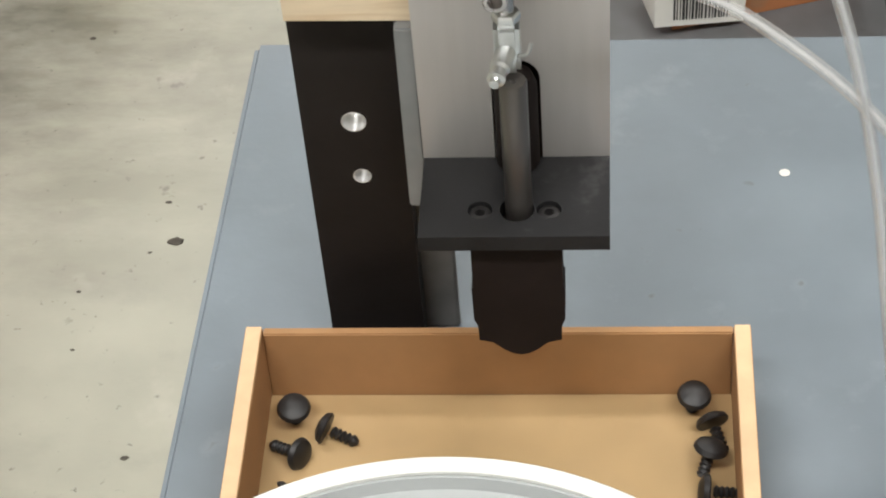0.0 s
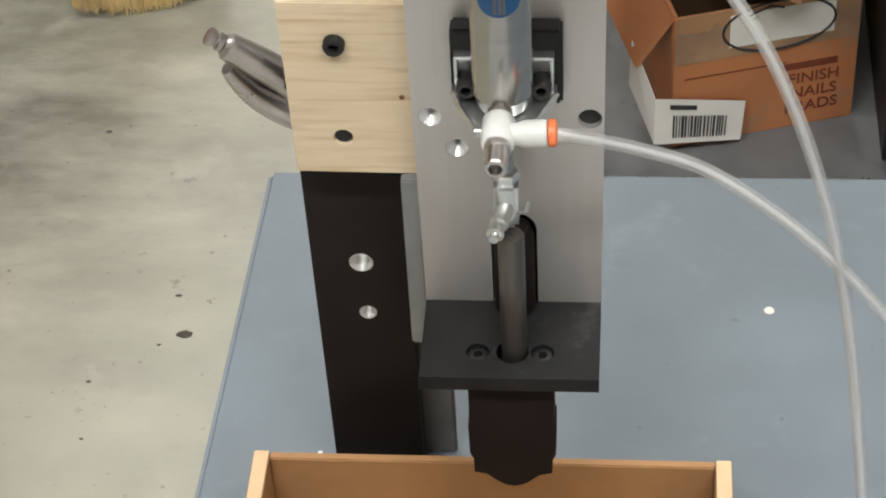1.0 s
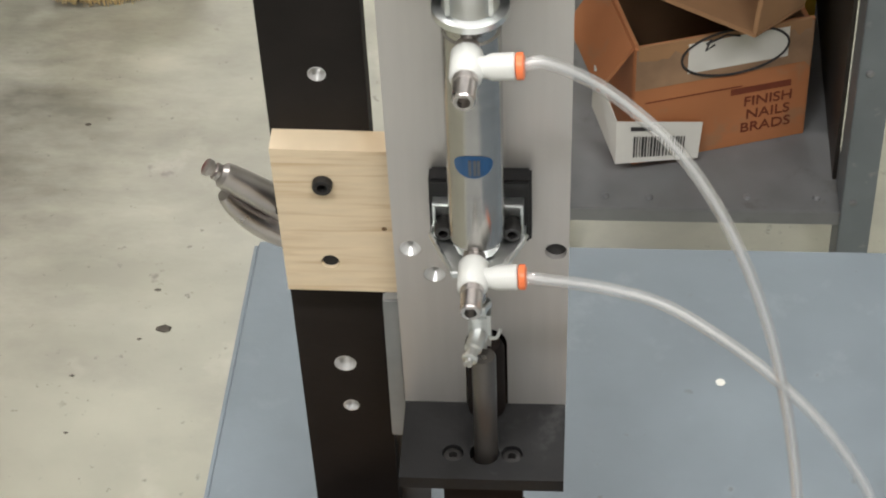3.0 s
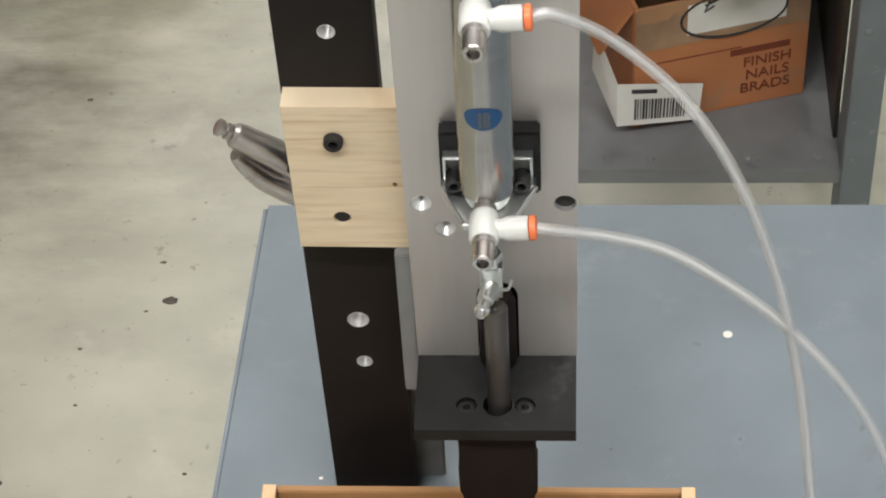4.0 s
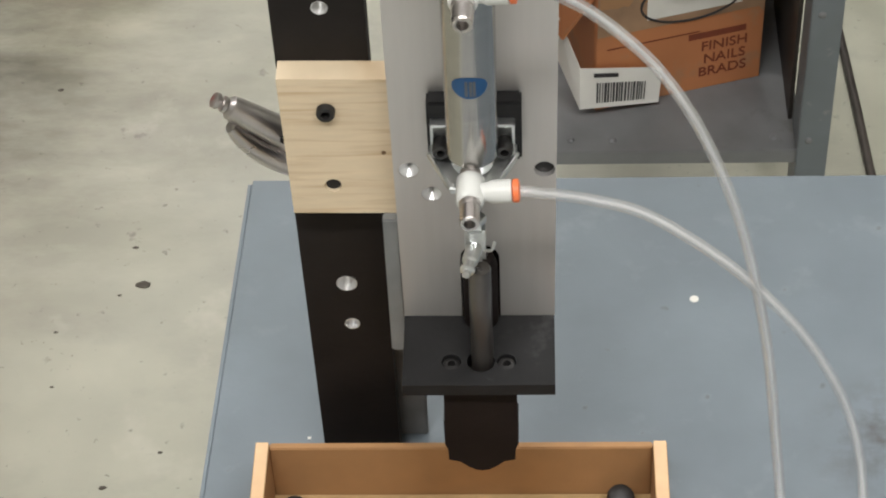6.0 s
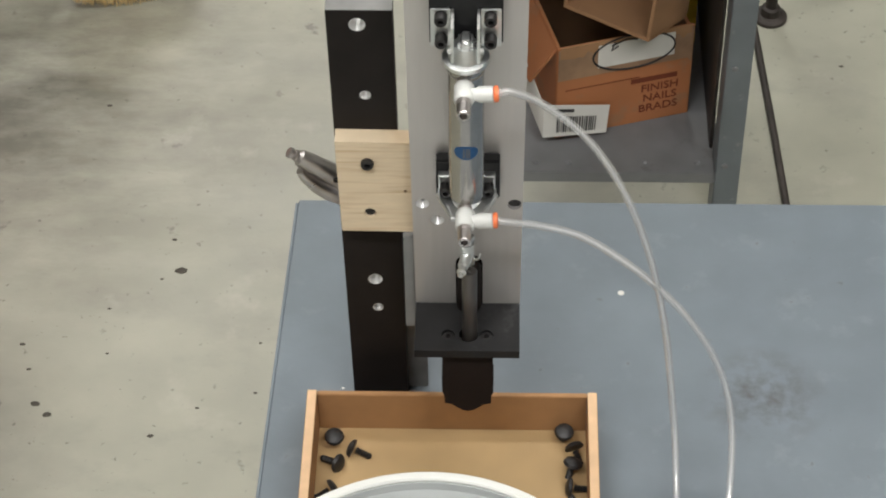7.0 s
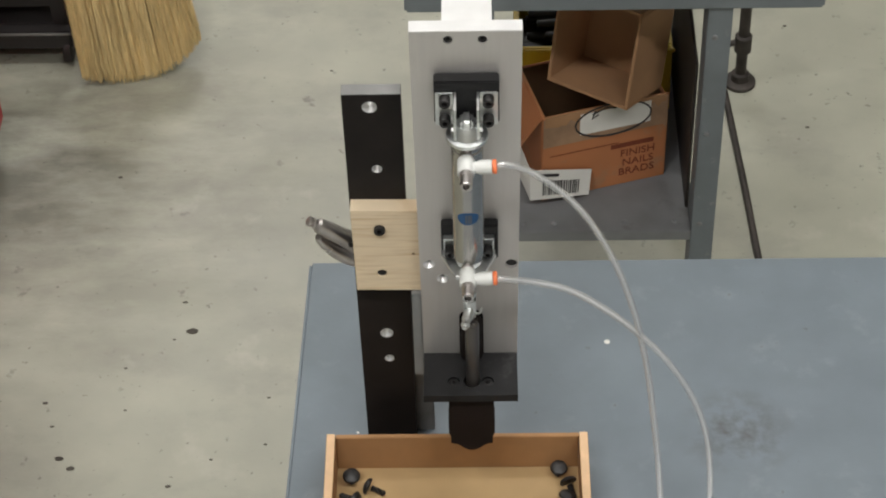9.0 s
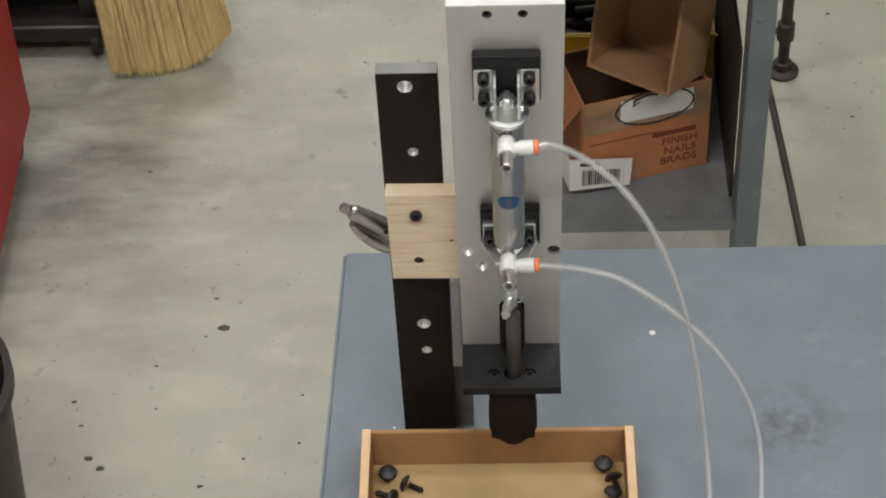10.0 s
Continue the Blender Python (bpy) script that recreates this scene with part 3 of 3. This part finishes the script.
part("front_wall", box(tx0 + 0.077, tx1 - 0.077, ty0, ty0 + 0.05, TOP, th - 0.015, 0.006), MDF, tray)
for x0, x1 in ((tx0, tx0 + 0.075), (tx1 - 0.075, tx1)):
    part("side_wall", box(x0, x1, ty0, ty1 - 0.01, TOP, th, 0.006), MDF, tray)
    part("top_edge", box(x0 + 0.004, x1 - 0.004, ty0 + 0.004, ty1 - 0.014, th + 0.001, th + 0.004), MDF_EDGE, tray, "paler raw edge")


def fastener(x, y, z, tilt, turn, s=1.0):
    """A black button-headed fastener with a ribbed shank, lying on its side."""
    e = thing("fastener", x, y, z, "small black button-head fastener lying loose", "fastener", "black fasteners")
    e.rotation_euler = (radians(tilt), 0, radians(turn))
    prof = [(0.012, -0.16), (0.028, -0.14)]
    for k in range(5):
        prof += [(0.03, -0.13 + 0.024 * k), (0.02, -0.118 + 0.024 * k)]
    part("shank", turned([(r * s, h * s) for r, h in prof], (0, 0, 0), (0, 0, 1), 12), SCREW, e, local=True, smooth=True)
    part("head", turned([(0.075 * s, 0), (0.08 * s, 0.008 * s), (0.07 * s, 0.03 * s), (0.04 * s, 0.045 * s), (0.008 * s, 0.05 * s)], (0, 0, 0.0), (0, 0, 1), 18), SCREW, e, local=True, smooth=True)
    return e


for x, y, tilt, turn in ((-1.03, -0.26, 14, 10), (-0.88, -0.33, 76, 250), (-1.0, -0.47, 80, 60), (-1.03, -0.72, 78, 120), (0.74, -0.19, 12, 20), (0.82, -0.30, 70, 200), (0.80, -0.50, 22, 140), (0.79, -0.68, 82, 270), (0.83, -0.86, 75, 20)):
    lie = 0.115 if tilt > 40 else 0.17
    fastener(x, y, TOP + lie - 0.03, tilt, turn, 0.95)

# ---- feeder bowl in front of the tray ----
BX, BY, R0 = -0.25, -2.67, 1.41
bowl = thing("feeder_bowl", BX, BY, TOP, "grey bowl with a thick white rim holding black fasteners", "bowl")
part("shell", turned([(0.88, 0.0), (0.98, 0.02), (1.16, 0.45), (1.33, 0.90), (1.335, 0.93), (1.2, 0.7), (0.9, 0.4), (0.02, 0.38)], (BX, BY, TOP), seg=96), BOWL_W, bowl, "white outer shell", smooth=True)
bm = bmesh.new()
ring = [[bm.verts.new((BX + r * math.cos(2 * math.pi * k / 96), BY + r * math.sin(2 * math.pi * k / 96), TOP + z)) for k in range(96)] for r, z in ((R0 - 0.075, 0.935), (R0 - 0.01, 0.935), (R0, 0.95), (R0, 1.0), (R0 - 0.012, 1.012), (R0 - 0.062, 1.012), (R0 - 0.075, 1.0))]
for a, b in zip(ring, ring[1:] + ring[:1]):
    for k in range(96):
        bm.faces.new((a[k], a[(k + 1) % 96], b[(k + 1) % 96], b[k]))
part("rim", bm, BOWL_W, bowl, "thick white rim", smooth=True)
part("inside", turned([(R0 - 0.077, 0.94), (R0 - 0.077, 0.985), (R0 - 0.09, 0.985), (1.26, 0.86), (1.12, 0.62), (1.02, 0.56), (0.02, 0.54), (0.02, 0.50), (1.0, 0.51), (1.2, 0.72)], (BX, BY, TOP), seg=96), BOWL_G, bowl, "grey inside", smooth=True)
rnd = random.Random(4)
for k in range(26):
    a, q = rnd.uniform(0.15, 2.95), 0.9 * math.sqrt(rnd.random())
    fastener(BX + q * math.cos(a), BY + 0.05 + q * math.sin(a), TOP + 0.66, rnd.uniform(60, 95), rnd.uniform(0, 360))

# ---- small marks on the table ----
chip = thing("paper_chip", 1.23, 1.40, TOP, "small white paper chip on the table", "paper chip")
part("chip", turned([(0.026, 0.001), (0.028, 0.004), (0.024, 0.006)], (1.23, 1.40, TOP), seg=9), PAPER, chip)
crumb = thing("paper_chip", -1.0, 0.35, TOP, "tiny white crumb on the table", "paper chip")
part("chip", box(-1.01, -0.99, 0.34, 0.355, TOP + 0.001, TOP + 0.006), PAPER, crumb)

# ---- bench with a lower shelf behind the table ----
bench = thing("shelf_bench", 2.0, 8.5, FLOOR, "grey steel bench with a loaded lower shelf", "bench")
# depth behind the front edge is unseen, added to keep light off the shelf
part("shading_worktop", box(-0.72, 3.9, 6.95, 11.2, -0.74, -0.42, 0.03), POST, bench)
SZ = -4.28
part("shelf", box(0.0, 2.70, 7.11, 11.0, SZ - 0.06, SZ, 0.01), SHELF, bench)
part("shelf_lip", box(0.0, 2.70, 7.07, 7.109, SZ - 0.13, SZ + 0.03, 0.01), SHELF, bench)


def angle_post(x, y):
    part("post", box(x - 0.03, x + 0.24, y - 0.02, y + 0.02, FLOOR, -0.744, 0.008), POST, bench, "blue-grey slotted post")
    part("post_web", box(x - 0.03, x + 0.01, y + 0.021, y + 0.42, FLOOR, -0.744, 0.008), POST, bench)
    for k in range(5):
        z = FLOOR + 0.6 + 1.45 * k
        part("bolt", turned([(0.035, 0), (0.035, 0.012), (0.02, 0.02)], (x + 0.06, y - 0.02, z), (0, -1, 0), 10), SHELF, bench)


for x in (0.03, 2.67):
    angle_post(x, 7.04)
    angle_post(x, 10.78)
# added dark panel: gives the deep shade between carton and post
part("side_panel", box(2.60, 2.636, 7.5, 10.7, SZ + 0.004, SZ + 2.3, 0.01), PIPE, bench, "dark panel standing in for the shade beside the carton")
for x in (0.62, 1.0, 1.85, 2.45):
    part("rivet", turned([(0.036, 0), (0.036, 0.008), (0.02, 0.02)], (x, 7.25 + 0.05 * (x % 0.5), SZ + 0.001), (0, 0, 1), 10), SHELF, bench)


def leaf(corners, th=0.006):
    """A thin stiff sheet through four corners."""
    bm = bmesh.new()
    c = [Vector(q) for q in corners]
    nrm = (c[1] - c[0]).cross(c[3] - c[0]).normalized() * th
    lo, hi = [bm.verts.new(q) for q in c], [bm.verts.new(q + nrm) for q in c]
    bm.faces.new(lo)
    bm.faces.new(hi)
    for k in range(4):
        bm.faces.new((lo[k], lo[(k + 1) % 4], hi[(k + 1) % 4], hi[k]))
    return bm


def carton(name, x, y, z, w, dp, h, rot, label, outer, inner, th=0.04, tilt=(0, 0), right=None):
    e = thing(name, x, y, z, label, "cardboard box")
    e.rotation_euler = (radians(tilt[0]), radians(tilt[1]), radians(rot))
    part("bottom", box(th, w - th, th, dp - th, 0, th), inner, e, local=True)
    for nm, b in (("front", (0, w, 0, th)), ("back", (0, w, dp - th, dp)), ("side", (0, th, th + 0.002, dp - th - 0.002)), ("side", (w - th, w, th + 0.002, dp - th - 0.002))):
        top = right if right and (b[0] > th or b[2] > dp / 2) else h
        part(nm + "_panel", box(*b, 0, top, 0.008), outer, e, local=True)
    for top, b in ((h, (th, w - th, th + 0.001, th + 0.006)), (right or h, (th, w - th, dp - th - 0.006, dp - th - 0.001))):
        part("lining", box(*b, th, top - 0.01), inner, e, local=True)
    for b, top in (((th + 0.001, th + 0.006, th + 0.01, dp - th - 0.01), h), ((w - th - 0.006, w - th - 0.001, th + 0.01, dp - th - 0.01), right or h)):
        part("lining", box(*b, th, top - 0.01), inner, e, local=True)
    return e


W_, H_ = 1.60, 1.34
nails = carton("nail_carton", 0.85, 7.65, SZ, W_, 1.12, H_, 16.5, "orange printed nail carton, worn and open, with a pale label", CARD_OR, CARD_IN, right=1.25)
part("tape_band", box(0.01, W_ - 0.01, -0.008, -0.002, 0.87, H_ - 0.02), TAPE, nails, "torn brown packing tape", local=True)
part("pale_label", box(0.47, 1.37, -0.014, -0.009, 0.97, 1.30), PAPER, nails, "pale label with hand-drawn oval", local=True)
loop = [(0.89 + 0.48 * math.cos(a), -0.017, 1.13 + 0.25 * math.sin(a)) for a in [2 * math.pi * k / 40 for k in range(41)]]
part("pen_oval", pipe(loop, 0.011, 6), INK, nails, "hand-drawn black oval", local=True)
part("pen_stroke", pipe([(0.62, -0.018, 1.27), (0.80, -0.018, 1.335), (0.92, -0.018, 1.30)], 0.010, 6), INK, nails, local=True)
part("pen_stroke", pipe([(0.70, -0.018, 1.25), (0.62, -0.018, 1.20), (0.66, -0.018, 1.315)], 0.009, 6), INK, nails, local=True)
part("worn_corner", leaf(((1.40, -0.007, 1.30), (1.585, -0.007, 1.31), (1.585, -0.007, 0.80), (1.48, -0.007, 0.95)), 0.003), TAPE, nails, "scuffed bare corner", local=True)
part("printed_line", box(0.1, 0.98, -0.005, -0.001, 0.70, 0.712), INK_RED, nails, local=True)
part("printed_bar", box(0.88, 1.43, -0.005, -0.001, 0.615, 0.685), INK_RED, nails, "unreadable printed bar", local=True)


def lettering(text, x, z, size, parent):
    cu = bpy.data.curves.new("lettering", "FONT")
    cu.body, cu.size, cu.extrude, cu.offset = text, size * DM, 0.0003, 0.0001
    tmp = bpy.data.objects.new("tmp", cu)
    me = bpy.data.meshes.new_from_object(tmp)
    bpy.data.objects.remove(tmp)
    me.materials.clear()
    me.materials.append(INK_RED)
    me.transform(Matrix.Translation((x * DM, -0.0006, z * DM)) @ Matrix.Rotation(radians(90), 4, "X"))
    ob = new("lettering", me)
    ob.parent = parent
    ob["label"] = "printed word " + text.lower()


for k, word in enumerate(("FINISH", "NAILS", "BRADS")):
    lettering(word, (1.0, 1.03, 0.985)[k], 0.465 - 0.152 * k, 0.155, nails)
# torn paper along the open top and a flap bent outwards at the corner
rt = random.Random(5)
rag = [(0.03 + 0.053 * k, H_ - 0.08 - rt.uniform(0, 0.09)) for k in range(30)]
part("torn_paper", sheet([(0.03, H_ + 0.012), (0.03 + 0.053 * 29, H_ + 0.012)] + rag[::-1], [], -0.0125, 0.009), CARD, nails, "torn pale paper edge", local=True)


# a loose label hangs askew from the corner of the carton down to the shelf
A_, B_, C_, D_ = Vector((-0.16, -0.05, 0.60)), Vector((0.62, -0.06, 0.42)), Vector((0.57, -0.12, 0.06)), Vector((-0.19, -0.14, 0.19))
sticker = part("barcode_label", leaf((A_, B_, C_, D_)), PAPER, nails, "white bar code label hanging loose", local=True)
part("label_fold", leaf((Vector((-0.27, 0.30, 0.98)), A_ + Vector((-0.004, 0, 0)), D_ + Vector((-0.004, 0, 0)), Vector((-0.30, 0.26, 0.55)))), PAPER, nails, "label folded round the corner", local=True)
part("side_flap", leaf((Vector((-0.01, 0.05, H_ - 0.02)), Vector((-0.30, 0.10, 0.86)), Vector((-0.32, 1.0, 0.9)), Vector((-0.01, 1.05, H_ - 0.02))), 0.03), CARD_OR, nails, "side flap folded outwards", local=True)


def on_label(u, v, lift):
    p = A_.lerp(B_, u).lerp(D_.lerp(C_, u), v)
    return p - (B_ - A_).cross(D_ - A_).normalized() * lift


rb = random.Random(9)
xx = 0.20
while xx < 0.80:
    w = rb.uniform(0.010, 0.03)
    part("bar", leaf((on_label(xx, 0.36, 0.009), on_label(xx + w, 0.36, 0.009), on_label(xx + w, 0.86, 0.009), on_label(xx, 0.86, 0.009)), 0.002), INK, sticker, local=True)
    xx += w + rb.uniform(0.010, 0.024)
part("printed_bar", leaf((on_label(0.16, 0.12, 0.009), on_label(0.46, 0.12, 0.009), on_label(0.46, 0.22, 0.009), on_label(0.16, 0.22, 0.009)), 0.002), INK, sticker, "unreadable printed line", local=True)

# open brown carton lying askew in the nail carton, its mouth towards the table
up_ = Vector((-0.54, -0.80, 0.26)).normalized()
side_ = Vector((0.99, -0.07, -0.11))
side_ = (side_ - up_ * side_.dot(up_)).normalized()
turn_ = Matrix((side_, up_.cross(side_), up_)).transposed()
corner_ = Vector((0.90, 7.98, -2.60)) - up_ * 0.85
small = carton("small_carton", *corner_, 1.10, 1.25, 0.85, 0, "plain brown open carton lying tilted in the nail carton", CARD, CARD, th=0.035)
small.rotation_euler = turn_.to_euler()

# yellow bin with black rods behind
ybin = thing("yellow_bin", 2.3, 10.0, SZ, "yellow plastic bin full of black rods", "bin")
for b, h in (((0.55, 2.52, 9.3, 9.36), 1.06), ((0.55, 2.52, 10.34, 10.40), 1.10), ((0.55, 0.61, 9.362, 10.338), 1.06), ((2.46, 2.52, 9.362, 10.338), 1.06)):
    part("wall", box(*b, SZ, SZ + h, 0.015), YELLOW, ybin)
part("floor", box(0.61, 2.46, 9.36, 10.34, SZ, SZ + 0.06), YELLOW, ybin)
part("rim", box(0.52, 2.55, 9.24, 9.298, SZ + 1.0, SZ + 1.07, 0.02), YELLOW, ybin)
rr = random.Random(3)
for k in range(34):
    x, y = rr.uniform(0.66, 1.85), rr.uniform(9.45, 10.25)
    z = SZ + 0.74 + rr.uniform(-0.06, 0.16) + 0.08 * (y - 9.5)
    e = thing("black_rod", x, y, z, "short black steel rod lying in the bin", "rod", "black rods")
    a = rr.uniform(-0.35, 0.35)
    part("rod", turned([(0.05, 0), (0.06, 0.02), (0.06, 0.48), (0.05, 0.5)], (x, y, z), (math.cos(a), math.sin(a) * 0.5, rr.uniform(-0.1, 0.15)), 12), SCREW, e, smooth=True)
for k in range(2):
    part("filling", box(0.62, 2.45, 9.37 + 0.48 * k, 9.84 + 0.49 * k, SZ + 0.07, SZ + 0.72), SCREW, ybin, "packed black rods below")

# ---- pipe stand and a loose bar on the floor ----
PX, PY = 4.05, 13.65
stand = thing("pipe_stand", PX, PY, FLOOR, "rusty iron pipe on a round floor flange", "pipe stand")
part("flange", turned([(0.24, 0), (0.24, 0.05), (0.22, 0.07), (0.14, 0.09), (0.13, 0.2), (0.10, 0.22)], (PX, PY, FLOOR), seg=28), PIPE, stand, "cast round flange", smooth=True)
part("pipe", rod((PX, PY, FLOOR + 0.2), (PX, PY, 1.5), 0.085, 18), PIPE, stand, smooth=True)
part("collar", turned([(0.09, 0), (0.13, 0.03), (0.13, 0.3), (0.09, 0.33)], (PX, PY, FLOOR + 0.62), seg=18), PIPE, stand, smooth=True)
part("side_lever", pipe([(PX - 0.1, PY, FLOOR + 0.80), (PX - 0.22, PY - 0.02, FLOOR + 0.78), (PX - 0.26, PY - 0.03, FLOOR + 0.66)], 0.05, 8), PIPE, stand, "short side lever", smooth=True)
bar = thing("iron_bar", 3.9, 11.5, FLOOR, "long dark iron bar lying on the floor", "iron bar")
part("bar", pipe([(3.80, 13.40, FLOOR + 0.05), (3.92, 11.2, FLOOR + 0.05), (4.02, 8.8, FLOOR + 0.05)], 0.05, 10), PIPE, bar, smooth=True)

# ---- corn broom ----
broom = thing("corn_broom", -5.1, 14.1, FLOOR, "straw corn broom standing on its bristles", "broom")
rb = random.Random(11)
bm = bmesh.new()
bc = Vector((-5.06, 14.08, FLOOR))
top = Vector((-5.55, 15.1, FLOOR + 3.5))
ex = Vector((0.96, 0.28, 0))
for k in range(6500):
    u = rb.uniform(-1, 1)
    v = rb.uniform(-1, 1) * math.sqrt(max(0.05, 1 - u * u))
    drop = 0.12 * abs(rb.gauss(0, 1))
    foot = bc + ex * (0.94 * u) + Vector((-0.28, 0.96, 0)) * (0.25 * v) + Vector((0, 0, drop + 0.10 * u * u + 0.30 * max(0, u) ** 2))
    head = top + ex * (0.40 * u) + Vector((-0.28, 0.96, 0)) * (0.18 * v)
    mid = foot.lerp(head, 0.45) + ex * (0.16 * u) + Vector((rb.gauss(0, 0.03), rb.gauss(0, 0.03), 0))
    w = rb.uniform(0.005, 0.011)
    side = Vector((rb.uniform(-1, 1), rb.uniform(-1, 1), 0)).normalized() * w
    vs = [bm.verts.new(q) for q in (foot - side * 0.4, foot + side * 0.4, mid + side, head + side, head - side, mid - side)]
    bm.faces.new((vs[0], vs[1], vs[2], vs[5]))
    bm.faces.new((vs[5], vs[2], vs[3], vs[4]))
part("bristles", bm, STRAW, broom, "golden straw bristles")["kind"] = "stuff"
part("core", pipe([bc.lerp(top, 0.55), bc.lerp(top, 0.8), top], [0.08, 0.14, 0.16], 12), STRAW, broom)
for f in (0.62, 0.76, 0.9):
    q = bc.lerp(top, f)
    ring = [q + ex * ((0.94 - 0.52 * f) * math.cos(a)) + Vector((-0.28, 0.96, 0)) * (0.24 * math.sin(a)) for a in [2 * math.pi * k / 24 for k in range(25)]]
    part("binding", pipe(ring, 0.03, 6), INK_RED, broom, "red stitching")
part("handle", rod(top, top + (top - bc).normalized() * 9, 0.10), PINE, broom, "wooden handle", smooth=True)

# ---- dark cart behind the broom ----
cart = thing("dark_cart", -10, 16, FLOOR, "low dark steel cart with two rails on casters", "cart")
part("lower_rail", box(-14, -6.12, 14.25, 14.45, -7.26, -6.93, 0.03), DARK, cart)
part("bright_strip", box(-14, -6.12, 14.23, 14.248, -6.97, -6.93), GALV, cart)
part("deck", box(-14, -6.12, 14.46, 19, -7.05, -6.93, 0.03), DARK, cart)
part("upper_rail", box(-14, -6.12, 14.45, 14.7, -6.60, -5.9, 0.03), DARK, cart)
part("upper_deck", box(-14, -6.12, 14.71, 19, -6.05, -5.9, 0.03), DARK, cart)
for x in (-13.8, -6.3):
    part("corner_post", box(x - 0.12, x + 0.12, 14.46, 14.6, -6.92, -5.8, 0.02), DARK, cart)
for x in (-12.5, -6.22):
    part("caster", turned([(0.19, 0), (0.24, 0.02), (0.24, 0.12), (0.19, 0.14)], (x - 0.07, 14.42, FLOOR + 0.24), (1, 0, 0), 22), BINBLK, cart, "black rubber caster wheel", smooth=True)
    part("fork", box(x - 0.11, x + 0.11, 14.33, 14.5, -7.33, -7.264, 0.02), GALV, cart)

# ---- red tool cabinet ----
cab = thing("tool_cabinet", -9.5, 10.5, FLOOR, "red enamelled tool cabinet on casters", "cabinet")
part("body", box(-11.5, -6.90, 8.6, 12.5, -7.08, -0.5, 0.10, 3), RED, cab, smooth=True)
part("base_skirt", box(-11.4, -7.02, 8.72, 12.38, -7.22, -7.084, 0.05), RED, cab)
for x in (-11.1, -7.12):
    for y in (9.2, 12.05):
        part("caster", turned([(0.16, 0), (0.19, 0.02), (0.19, 0.12), (0.16, 0.14)], (x - 0.07, y, FLOOR + 0.19), (1, 0, 0), 20), BINBLK, cab, "black caster wheel", smooth=True)
        part("caster_fork", box(x - 0.1, x + 0.1, y - 0.09, y + 0.09, -7.33, -7.224, 0.02), GALV, cab)

# ---- black waste bin ----
wb = thing("waste_bin", -6.86, 4.4, FLOOR, "round black plastic waste bin", "waste bin")
part("body", turned([(1.0, 0), (1.06, 0.06), (1.18, 2.0), (1.27, 3.4), (1.35, 3.42), (1.35, 3.58), (1.26, 3.58), (1.15, 2.0), (0.96, 0.15)], (-6.86, 4.4, FLOOR), seg=48), BINBLK, wb, smooth=True)

# ---- bits lying on the floor ----
rs = random.Random(21)
SPOTS = [(-3.85, 8.6, 0.07), (-5.41, 6.36, 0.05), (-5.24, 6.19, 0.045), (-3.95, 5.88, 0.035), (-4.0, 9.15, 0.028), (-5.17, 11.7, 0.03), (-4.63, 7.18, 0.02), (-5.57, 6.91, 0.025), (-5.71, 7.32, 0.03), (-3.43, 6.32, 0.022), (-2.74, 6.57, 0.022), (-4.09, 8.45, 0.02), (-4.7, 7.93, 0.022), (-2.74, 7.38, 0.02), (4.87, 14.99, 0.028), (4.97, 12.62, 0.028), (-2.16, 14.04, 0.024)]
for x, y, r in SPOTS:
    e = thing("floor_chip", x, y, FLOOR, "small dark chip of dirt on the concrete", "debris", "floor debris")
    bm = bmesh.new()
    bmesh.ops.create_icosphere(bm, subdivisions=2, radius=r)
    for v in bm.verts:
        v.co *= 1 + rs.uniform(-0.25, 0.2)
        v.co = Vector((v.co.x * 1.2, v.co.y * 0.8, max(0, v.co.z) * 0.3))
        v.co += Vector((x, y, FLOOR + 0.001))
    part("chip", bm, DIRT, e, smooth=True)
